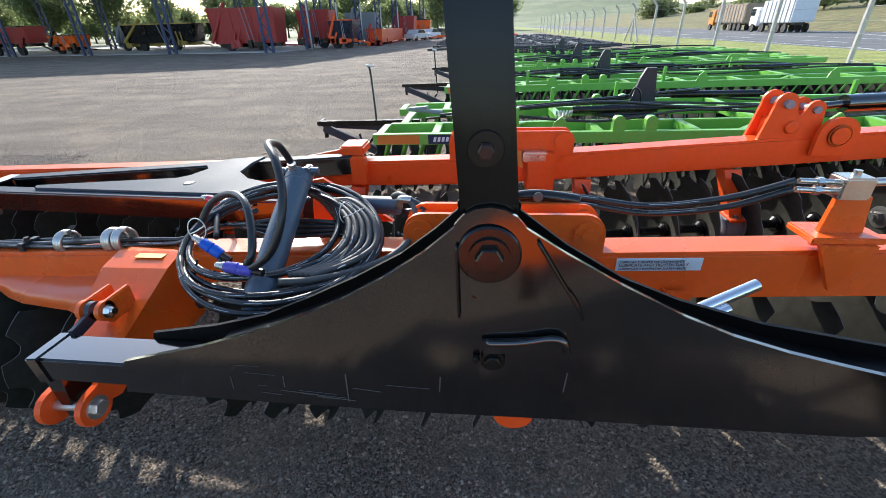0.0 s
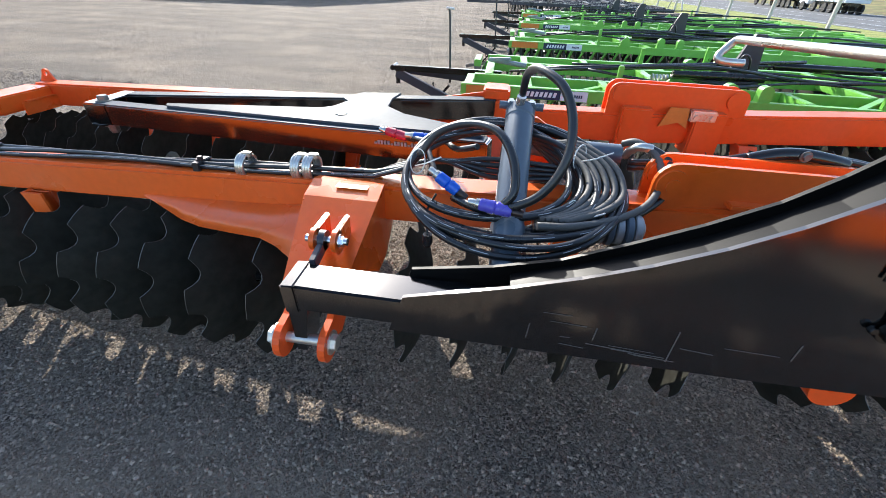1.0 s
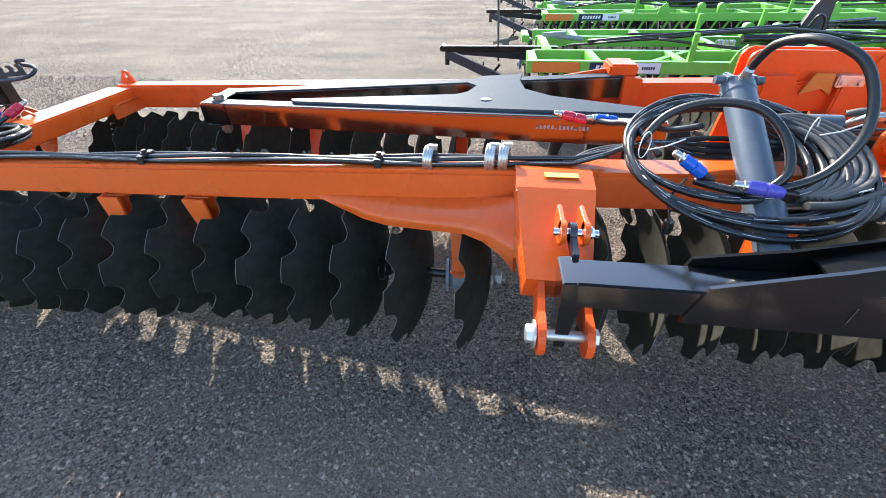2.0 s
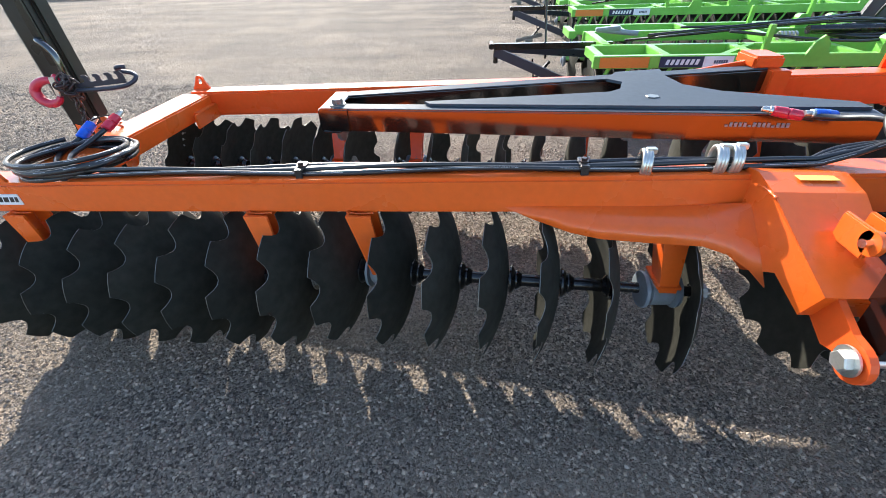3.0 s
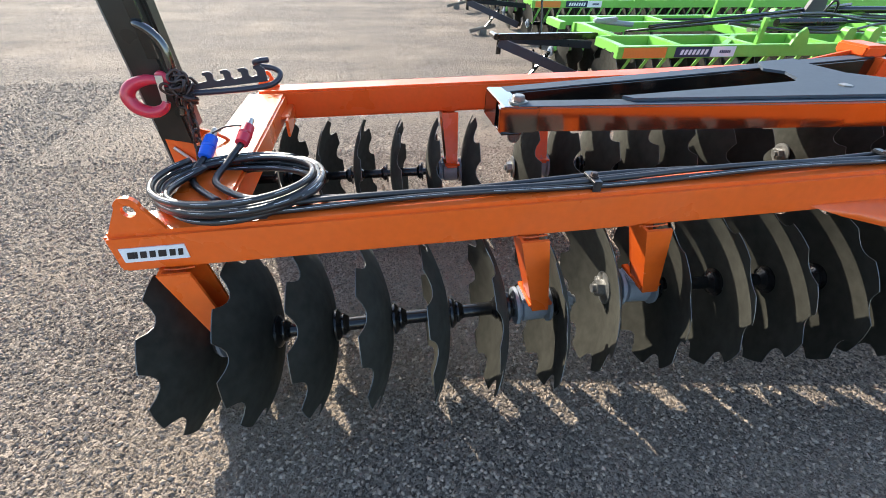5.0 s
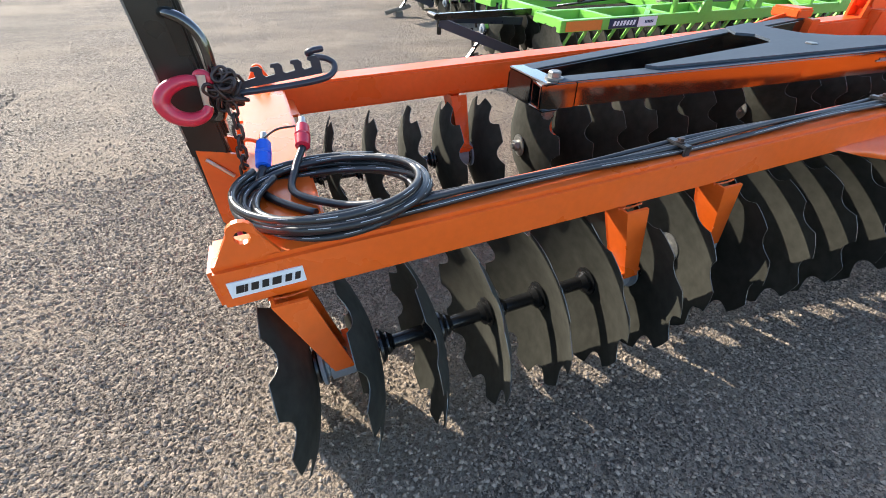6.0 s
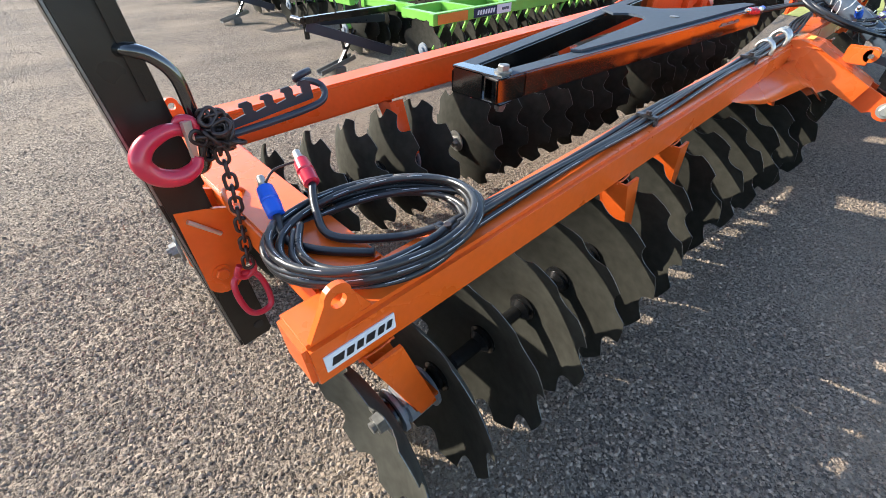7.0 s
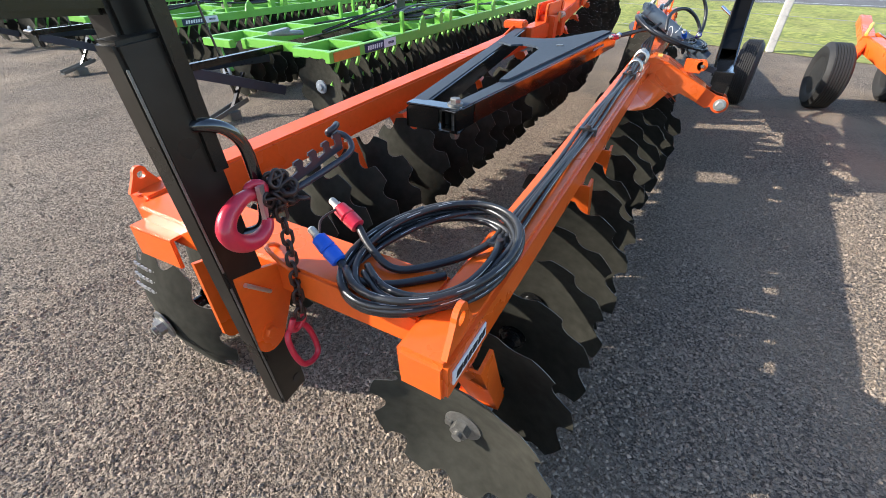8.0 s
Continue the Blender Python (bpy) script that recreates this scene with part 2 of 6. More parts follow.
def mesh_of(bm, name):
    me = bpy.data.meshes.new(name)
    bm.to_mesh(me)
    bm.free()
    return me


def join(*bms):
    out = bmesh.new()
    for b in bms:
        me = bpy.data.meshes.new("tmp")
        b.to_mesh(me)
        b.free()
        out.from_mesh(me)
        bpy.data.meshes.remove(me)
    return out


def thing(name, loc, label, category, group="", kind=""):
    ob = new(name)
    ob.location, ob.empty_display_size = loc, 0.2
    return tagged(ob, label, category, group, kind)


def part(name, bm, mat, parent, label="", m=None):
    """One mesh under a thing or part. The mesh is in world coordinates, or in its own with the pose m."""
    me = bm if isinstance(bm, bpy.types.Mesh) else mesh_of(bm, name)
    if mat and not me.materials:
        me.materials.append(mat)
    ob = new(name, me)
    ob.parent = parent
    if parent.type == "EMPTY":
        ob.matrix_parent_inverse = Matrix.Translation(-parent.location)
    if m is not None:
        ob.matrix_basis = m
    return tagged(ob, label)


def single(name, bm, mat, label, category, group="", kind="", m=None):
    me = bm if isinstance(bm, bpy.types.Mesh) else mesh_of(bm, name)
    if mat and not me.materials:
        me.materials.append(mat)
    ob = new(name, me)
    if m is not None:
        ob.matrix_basis = m
    return tagged(ob, label, category, group, kind)


def along(p0, p1, up=(0, 0, 1)):
    """A frame at p0 whose x runs to p1 and whose z is as near up as it can be."""
    p0, p1 = Vector(p0), Vector(p1)
    x = (p1 - p0).normalized()
    y = Vector(up).cross(x).normalized()
    z = x.cross(y)
    return Matrix(((x.x, y.x, z.x, p0.x), (x.y, y.y, z.y, p0.y), (x.z, y.z, z.z, p0.z), (0, 0, 0, 1)))


def bevelled(bm, width, segments=2):
    if width:
        bmesh.ops.bevel(bm, geom=bm.edges[:], offset=width, segments=segments, affect="EDGES", clamp_overlap=True)
    return bm


def block(x0, x1, y0, y1, z0, z1, m=None, bevel=0.004):
    bm = bmesh.new()
    bmesh.ops.create_cube(bm, size=1, matrix=Matrix.Translation(((x0 + x1) / 2, (y0 + y1) / 2, (z0 + z1) / 2)) @ Matrix.Diagonal((x1 - x0, y1 - y0, z1 - z0, 1)))
    bevelled(bm, bevel)
    if m is not None:
        bm.transform(m)
    return bm


def bar(p0, p1, w, h, bevel=0.008, up=(0, 0, 1)):
    """A square bar or tube from p0 to p1, w across and h high."""
    m = along(p0, p1, up)
    return block(0, (Vector(p1) - Vector(p0)).length, -w / 2, w / 2, -h / 2, h / 2, m, bevel)


def plate(pts, thick, m=None, bevel=0.002):
    """A flat plate: outline in x, z; it reaches from y = 0 to y = thick."""
    bm = bmesh.new()
    vs = [bm.verts.new((x, 0, z)) for x, z in pts]
    f = bm.faces.new(vs)
    r = bmesh.ops.extrude_face_region(bm, geom=[f])
    bmesh.ops.translate(bm, verts=[v for v in r["geom"] if isinstance(v, bmesh.types.BMVert)], vec=(0, thick, 0))
    bmesh.ops.recalc_face_normals(bm, faces=bm.faces[:])
    bmesh.ops.triangulate(bm, faces=[f for f in bm.faces if len(f.verts) > 4], ngon_method="EAR_CLIP") if not bevel else bevelled(bm, bevel, 1)
    if m is not None:
        bm.transform(m)
    return bm


def ring_path(c, r, n=24, a0=0.0, a1=math.tau):
    return [(c[0] + r * math.cos(a0 + (a1 - a0) * i / n), c[1] + r * math.sin(a0 + (a1 - a0) * i / n)) for i in range(n + 1)]


def smooth_path(pts, steps=6, closed=False):
    pts = [Vector(p) for p in pts]
    n, out = len(pts), []
    for i in range(n if closed else n - 1):
        p = [pts[(i + k) % n] if closed else pts[min(max(i + k, 0), n - 1)] for k in (-1, 0, 1, 2)]
        for s in range(steps):
            t = s / steps
            out.append(0.5 * (2 * p[1] + (p[2] - p[0]) * t + (2 * p[0] - 5 * p[1] + 4 * p[2] - p[3]) * t * t + (3 * p[1] - p[0] - 3 * p[2] + p[3]) * t ** 3))
    if not closed:
        out.append(pts[-1])
    return out


def tube(path, r, seg=8, closed=False, cap=True):
    """A round hose or rod swept along a path of points."""
    path = [Vector(p) for p in path]
    bm, n = bmesh.new(), len(path)
    normal, rings = None, []
    for i, p in enumerate(path):
        d = ((path[(i + 1) % n] - path[i - 1]) if closed else (path[min(i + 1, n - 1)] - path[max(i - 1, 0)])).normalized()
        if normal is None:
            normal = d.orthogonal().normalized()
        normal = (normal - d * normal.dot(d)).normalized()
        side = d.cross(normal)
        rr = r[i] if isinstance(r, (list, tuple)) else r
        rings.append([bm.verts.new(p + (normal * math.cos(a) + side * math.sin(a)) * rr) for a in (math.tau * k / seg for k in range(seg))])
    for i in range(n if closed else n - 1):
        a, b = rings[i], rings[(i + 1) % n]
        for k in range(seg):
            bm.faces.new((a[k], a[(k + 1) % seg], b[(k + 1) % seg], b[k])).smooth = True
    if cap and not closed:
        bm.faces.new(rings[0][::-1]), bm.faces.new(rings[-1])
    bmesh.ops.recalc_face_normals(bm, faces=bm.faces[:])
    return bm


def turned(profile, seg=24, m=None, flat=False):
    """A body turned round its x axis: profile of (x, radius)."""
    bm, rings = bmesh.new(), []
    for x, r in profile:
        rings.append([bm.verts.new((x, r * math.cos(a), r * math.sin(a))) for a in (math.tau * k / seg for k in range(seg))])
    for a, b in zip(rings, rings[1:]):
        for k in range(seg):
            bm.faces.new((a[k], a[(k + 1) % seg], b[(k + 1) % seg], b[k])).smooth = not flat
    bm.faces.new(rings[0][::-1]), bm.faces.new(rings[-1])
    bmesh.ops.recalc_face_normals(bm, faces=bm.faces[:])
    for e in bm.edges:
        if len(e.link_faces) == 2 and e.calc_face_angle(0) > 0.6:
            e.smooth = False
    if m is not None:
        bm.transform(m)
    return bm


def rod(p0, p1, r, seg=16, r2=None):
    m = along(p0, p1, (0, 0, 1) if abs((Vector(p1) - Vector(p0)).normalized().z) < 0.95 else (1, 0, 0))
    length = (Vector(p1) - Vector(p0)).length
    return turned([(0, r), (length, r if r2 is None else r2)], seg, m)


def hex_bolt(p, d, r, h, washer=True):
    """A hexagon head with its washer, at p, standing out along d."""
    d = Vector(d).normalized()
    p = Vector(p)
    up = (0, 0, 1) if abs(d.z) < 0.9 else (1, 0, 0)
    head = turned([(0, r), (h * 0.85, r), (h, r * 0.88)], 6, along(p, p + d, up), flat=True)
    if not washer:
        return head
    return join(head, turned([(-0.001, r * 1.45), (h * 0.22, r * 1.45)], 20, along(p, p + d, up)))


def disc_mesh(name, R, dish, notches, notch_r, seg, rings, thick=0.007, bore=0.03):
    """A dished, notched harrow disc, its axle along x; the hollow side faces -x, the middle is at x = 0."""
    bm = bmesh.new()
    sphere = (R * R + dish * dish) / (2 * dish)
    sides = []
    for off in (0.0, -thick):
        grid = []
        for j in range(rings + 1):
            row = []
            for k in range(seg):
                a = math.tau * k / seg
                span = math.tau / notches
                phi = (a + span / 2) % span - span / 2
                out = R
                if abs(R * math.sin(phi)) < notch_r:
                    out = R * math.cos(phi) - math.sqrt(notch_r ** 2 - (R * math.sin(phi)) ** 2)
                r = bore + (out - bore) * (j / rings) ** 0.8
                x = -(sphere - math.sqrt(sphere * sphere - r * r)) + off
                if j == rings and off == 0.0:
                    x -= thick * 0.6
                row.append(bm.verts.new((x, r * math.cos(a), r * math.sin(a))))
            grid.append(row)
        sides.append(grid)
    for grid in sides:
        for a, b in zip(grid, grid[1:]):
            for k in range(seg):
                bm.faces.new((a[k], a[(k + 1) % seg], b[(k + 1) % seg], b[k])).smooth = True
    for j in (0, rings):
        a, b = sides[0][j], sides[1][j]
        for k in range(seg):
            bm.faces.new((a[k], a[(k + 1) % seg], b[(k + 1) % seg], b[k])).material_index = int(j > 0)
    bmesh.ops.recalc_face_normals(bm, faces=bm.faces[:])
    for e in bm.edges:
        if len(e.link_faces) == 2 and e.calc_face_angle(0) > 0.7:
            e.smooth = False
    return mesh_of(bm, name)


# ---- ground ----
def grid_mesh(x0, x1, y0, y1, nx, ny, height):
    bm = bmesh.new()
    rows = [[bm.verts.new((x0 + (x1 - x0) * i / nx, y0 + (y1 - y0) * j / ny, height(x0 + (x1 - x0) * i / nx, y0 + (y1 - y0) * j / ny)))
             for i in range(nx + 1)] for j in range(ny + 1)]
    for a, b in zip(rows, rows[1:]):
        for i in range(nx):
            bm.faces.new((a[i], a[i + 1], b[i + 1], b[i])).smooth = True
    return bm


single("ground", grid_mesh(-900, 900, -400, 1400, 60, 60, lambda x, y: -0.02), FIELD, "green fields, paled in colour for distance haze, running to the horizon", "field", kind="structure")
single("yard", grid_mesh(-70, 13.2, -30, 100, 60, 80, lambda x, y: 0.0), GRAVEL, "dark loose gravel yard with dusty paler patches", "gravel yard", kind="structure")


# ---- the orange disc harrow ----
HARROW = thing("disc_harrow", (0.3, 2.4, 0), "orange tandem disc harrow with black notched discs, parked on gravel", "disc harrow")


def near_y(x):
    return 1.925 - 0.055 * (min(x, 0.25) + 4.33) + 0.06 * max(x - 0.25, 0)


def near_top(x):
    return 0.845 + 0.0525 * (x + 4.4) if x < 0.26 else 1.075


def far_y(x):
    return 3.33 - 0.1 * (min(x, 0.25) + 4.1) + 0.06 * max(x - 0.25, 0)


def far_top(x):
    return 0.862 + 0.05 * (x + 4.2)


NEAR_W, NEAR_H, FAR_W, FAR_H = 0.15, 0.145, 0.15, 0.165
XL, XR = -4.46, 5.05


def near_at(x, v=0.0, w=0.0):
    """A place on the near beam: v back from its front face, w down from its top."""
    return V(x, near_y(x) + v, near_top(x) - w)


def far_at(x, v=0.0, w=0.0):
    return V(x, far_y(x) + v, far_top(x) - w)


for a, b, h in ((XL, 0.25, NEAR_H), (0.27, XR, 0.20)):
    part("rear_gang_beam", bar(near_at(a, NEAR_W / 2, h / 2), near_at(b, NEAR_W / 2, h / 2), NEAR_W, h, 0.014), ORANGE, HARROW)
for a, b in ((-4.25, 0.25), (0.252, XR - 0.1)):
    part("front_gang_beam", bar(far_at(a, FAR_W / 2, FAR_H / 2), far_at(b, FAR_W / 2, FAR_H / 2), FAR_W, FAR_H, 0.014), ORANGE_RED, HARROW)
# end beam that ties the two gang beams
part("end_beam", bar(near_at(-4.24, NEAR_W, 0.07), far_at(-4.2, 0.0, 0.07), 0.21, 0.12, 0.01), ORANGE, HARROW)
part("end_bracket", join(block(-4.36, -4.06, 3.1, 3.34, 0.78, 0.792), block(-4.075, -4.06, 3.05, 3.34, 0.70, 0.79), block(-4.36, -4.345, 3.1, 3.34, 0.66, 0.79)), ORANGE, HARROW)


def eye_plate(x, y, z, s=1.0):
    pts = [(-0.085 * s, 0), (0.085 * s, 0), (0.035 * s, 0.085 * s)] + ring_path((0.0, 0.085 * s), 0.036 * s, 8, 0, math.pi)[1:-1] + [(-0.036 * s, 0.085 * s)]
    outer = [Vector((a, 0, b)) for a, b in pts]
    hole = [Vector((a, 0, b)) for a, b in ring_path((0.0, 0.075 * s), 0.02 * s, 12)[:-1]]
    bm = bmesh.new()
    for thick in (0.0, 0.016):
        vo = [bm.verts.new(v + V(0, thick, 0)) for v in outer]
        vh = [bm.verts.new(v + V(0, thick, 0)) for v in hole]
        es = [bm.edges.new((a[i], a[(i + 1) % len(a)])) for a in (vo, vh) for i in range(len(a))]
        bmesh.ops.triangle_fill(bm, use_beauty=True, edges=es)
        if thick == 0.0:
            first = (vo, vh)
        else:
            for a, b in zip(first, (vo, vh)):
                for i in range(len(a)):
                    bm.faces.new((a[i], a[(i + 1) % len(a)], b[(i + 1) % len(b)], b[i]))
    bmesh.ops.recalc_face_normals(bm, faces=bm.faces[:])
    bm.transform(Matrix.Translation((x, y, z)))
    return bm


part("lifting_eye", eye_plate(-4.36, near_y(-4.36) + 0.012, near_top(-4.36) - 0.004), ORANGE, HARROW)
part("lifting_eye", eye_plate(-4.2, far_y(-4.2) + 0.09, far_top(-4.2) - 0.004, 0.8), ORANGE_RED, HARROW)

# maker's plate: a white decal with slanted dark strokes
label_m = along(near_at(-4.43, -0.004, 0.048), near_at(-4.23, -0.004, 0.048))
name_plate = part("name_decal", block(0, 0.195, -0.001, 0.003, -0.052, 0.0, label_m, 0), WHITE, HARROW, "white decal with slanted black strokes")
strokes = [(0.014, 0.026), (0.036, 0.010), (0.052, 0.024), (0.080, 0.022), (0.106, 0.030), (0.140, 0.022), (0.166, 0.018)]
for a, w in strokes:
    part("stroke", plate([(a, -0.038), (a + w * 0.8, -0.038), (a + w * 0.8 + 0.007, -0.014), (a + 0.007, -0.014)], 0.002, label_m @ Matrix.Translation((0, -0.003, 0)), 0), INK, name_plate)

# gusset under the rear beam and the down-turned arm that carries the yoke
def gusset_mesh():
    """A bent plate: flush with the beam at one end, swinging out to the side of the arm."""
    low = [(-2.09, 1.80, 0.848), (-1.98, 1.755, 0.822), (-1.86, 1.70, 0.806), (-1.76, 1.668, 0.802), (-1.60, 1.628, 0.816), (-1.45, 1.585, 0.836), (-1.38, 1.565, 0.82), (-1.31, 1.54, 0.78), (-1.262, 1.50, 0.735)]
    high = [(-2.09, 1.800, 0.85), (-1.96, 1.791, 0.860), (-1.86, 1.786, 0.865), (-1.76, 1.780, 0.870), (-1.60, 1.771, 0.878), (-1.45, 1.762, 0.89), (-1.38, 1.75, 0.90), (-1.31, 1.73, 0.915), (-1.262, 1.71, 0.93)]
    bm = bmesh.new()
    sides = []
    for off in (0.0, 0.014):
        a = [bm.verts.new((x + off * 0.6, y + off, z)) for x, y, z in low]
        m = [bm.verts.new(((p[0] + q[0]) / 2 + off * 0.6, (p[1] + q[1]) / 2 - 0.003 + off, (p[2] + q[2]) / 2)) for p, q in zip(low, high)]
        b = [bm.verts.new((x + off * 0.6, y + off, z)) for x, y, z in high]
        sides.append((a, m, b))
        for p, q in ((a, m), (m, b)):
            for i in range(len(a) - 1):
                bm.faces.new((p[i], p[i + 1], q[i + 1], q[i])).smooth = True
    for r in (0, 2):
        p, q = sides[0][r], sides[1][r]
        for i in range(len(p) - 1):
            bm.faces.new((p[i], p[i + 1], q[i + 1], q[i]))
    bmesh.ops.recalc_face_normals(bm, faces=bm.faces[:])
    return bm


part("gusset", gusset_mesh(), ORANGE, HARROW, "bent orange gusset plate")


def arm_mesh(x0, x1):
    """The arm seen from its side: it rises off the beam and falls to a round lug."""
    pts = [(1.92, 0.85), (1.90, 1.005), (1.74, 1.035), (1.64, 1.012), (1.33, 0.848), (1.37, 0.745), (1.50, 0.80), (1.62, 0.72), (1.74, 0.72)]
    bm = plate([(-y, z) for y, z in pts], x1 - x0, None, 0)
    bm.transform(Matrix(((0, 1, 0, x0), (-1, 0, 0, 0), (0, 0, 1, 0), (0, 0, 0, 1))))
    for v in bm.verts:
        k = min(1.0, max(0.0, (1.62 - v.co.y) / 0.42))
        v.co.x = -1.135 + (v.co.x + 1.1275) * (1 - 0.38 * k)
    bmesh.ops.recalc_face_normals(bm, faces=bm.faces[:])
    return bm


part("yoke_arm", arm_mesh(-1.265, -0.99), ORANGE, HARROW, "down-turned orange arm")
part("warning_decal", block(-1.17, -1.05, 1.69, 1.735, 1.0415, 1.0435, pose(0, 0, -0.012), 0), YELLOW, HARROW)
# lower lugs with their pin and nuts
for x in (-1.20, -1.06):
    pts = [(-1.52, 0.93), (-1.24, 0.80)] + [(-1.205 + 0.06 * math.cos(a), 0.735 + 0.06 * math.sin(a)) for a in [math.radians(80 - 20 * k) for k in range(13)]] + [(-1.30, 0.70), (-1.50, 0.80)]
    bm = plate(pts, 0.022, None, 0)
    bm.transform(Matrix(((0, 1, 0, x), (-1, 0, 0, 0), (0, 0, 1, 0), (0, 0, 0, 1))))
    part("lower_lug", bm, ORANGE_RED, HARROW)
part("pivot_bolt", join(rod((-1.225, 1.205, 0.738), (-1.02, 1.205, 0.738), 0.017), hex_bolt((-1.206, 1.205, 0.738), (-1, 0, 0), 0.03, 0.028), hex_bolt((-1.036, 1.205, 0.738), (1, 0, 0), 0.027, 0.02)), ZINC, HARROW)
for x in (-1.145, -1.075):
    part("upper_lug", join(turned([(0, 0.036), (0.016, 0.036)], 20, pose(x, 1.40, 0.985)), block(x, x + 0.016, 1.40, 1.52, 0.93, 1.018)), ORANGE, HARROW)
part("turnbuckle_eye", join(turned([(0, 0.032), (0.02, 0.032)], 20, pose(-1.118, 1.40, 0.985)), bar((-1.108, 1.40, 0.975), (-1.108, 1.30, 0.955), 0.02, 0.04, 0.003)), NAVY_STEEL, HARROW)
part("upper_pin", join(rod((-1.165, 1.40, 0.985), (-1.03, 1.40, 0.985), 0.013), hex_bolt((-1.055, 1.40, 0.985), (1, 0, 0), 0.017, 0.014)), CHROME, HARROW)


# discs, spools and bearings
DISC_ME = disc_mesh("disc", 0.332, 0.085, 9, 0.05, 99, 5)
DISC_ME.materials.append(DISC), DISC_ME.materials.append(EDGE)
spool = mesh_of(turned([(0.004, 0.062), (0.012, 0.062), (0.022, 0.050), (0.026, 0.040), (0.030, 0.043), (0.036, 0.043), (0.056, 0.027), (0.168, 0.027), (0.184, 0.046), (0.190, 0.046), (0.192, 0.042), (0.196, 0.042), (0.200, 0.058), (0.207, 0.058)], 20), "spool")
spool.materials.append(AXLE)
bearing = mesh_of(join(turned([(-0.072, 0.066), (-0.070, 0.074), (-0.058, 0.076), (-0.054, 0.052), (-0.044, 0.050), (-0.040, 0.064), (0.040, 0.064), (0.044, 0.050), (0.054, 0.052), (0.058, 0.076), (0.070, 0.074), (0.072, 0.066)], 24),
                       block(-0.05, 0.05, -0.045, 0.045, 0.045, 0.068, None, 0.004)), "bearing")
bearing.materials.append(CAST)
endnut = mesh_of(join(turned([(-0.012, 0.05), (-0.008, 0.068), (0.0, 0.068)], 24), turned([(-0.04, 0.034), (-0.006, 0.036)], 6, flat=True), turned([(-0.055, 0.018), (-0.04, 0.018)], 16),
                      block(-0.022, -0.006, 0.036, 0.062, -0.012, 0.012, None, 0.002)), "end_nut")
endnut.materials.append(DULL)
SPACE = 0.2215


def gang(xs, axle, hollow, end_nuts=True):
    """A row of discs on one axle; axle(x) gives its place, hollow is -1 or 1, the side that the hollow faces."""
    base = along(axle(xs[0]), axle(xs[-1]))
    part("axle_shaft", rod(axle(xs[0]), axle(xs[-1]), 0.022, 12), AXLE, HARROW)
    for i, x in enumerate(xs):
        m = base.copy()
        m.translation = axle(x)
        turn = pose(0, 0, 0, 17 * i + 11 * (i % 3))
        part("disc", DISC_ME, None, HARROW, m=m @ (pose(0, 0, 0, 0, 0, 180) if hollow > 0 else Matrix.Identity(4)) @ turn)
        if i < len(xs) - 1 and xs[i + 1] - x < SPACE * 1.2:
            part("spool", spool, None, HARROW, m=m)
    if end_nuts:
        m = base.copy()
        m.translation = axle(xs[0]) + V(-0.008, 0, 0)
        part("end_nut", endnut, None, HARROW, m=m)
        m = base @ pose(0, 0, 0, 0, 0, 180)
        m.translation = axle(xs[-1]) + V(0.012, 0, 0)
        part("end_nut", endnut, None, HARROW, m=m)


def near_axle(x):
    if x < -2.74:
        return V(x, near_y(x) + 0.027, 0.338 + 0.0625 * (x + 4.365))
    if x < -0.95:
        return V(x, 1.888 - 0.125 * (x + 2.6), 0.445 + 0.052 * (x + 2.757))
    return V(x, 1.82 - 0.02 * (min(x, 0.25) + 0.9) + 0.06 * max(x - 0.25, 0), 0.49 + 0.025 * (x + 0.9))


def far_axle(x):
    return V(x, 3.30 - 0.12 * (min(x, 0.25) + 4.45) + 0.06 * max(x - 0.25, 0), 0.335 + 0.055 * (x + 4.45))


def row(x0, n):
    return [x0 + SPACE * i for i in range(n)]


gang(row(-4.27, 7), near_axle, -1)
gang([-2.722, -2.478, -2.262, -2.050, -1.838, -1.612, -1.335], near_axle, -1)
gang(row(-0.815, 6), near_axle, -1)
for x0, n in ((0.57, 8), (2.48, 9)):
    gang(row(x0, n), near_axle, 1)
for x0, n in ((-4.41, 7), (-2.74, 7), (-1.0, 7), (0.72, 8), (2.65, 9)):
    gang(row(x0, n), far_axle, 1 if x0 < 0 else -1)


# worn stamped rows on the first front disc, unreadable
mark_c = far_axle(-4.41)
marks = []
for k in range(3):
    for i in range(6):
        y, z = mark_c.y - 0.02 + 0.028 * i, mark_c.z + 0.24 - 0.045 * k
        r = math.hypot(y - mark_c.y, z - mark_c.z)
        x = mark_c.x + 0.078 * (r / 0.336) ** 2 - 0.006
        marks.append(block(x, x + 0.006, y, y + 0.018, z, z + 0.016, None, 0))
tagged(part("disc_marks", join(*marks), GALV, HARROW, "rows of worn pale stamped marks"), kind="stuff")


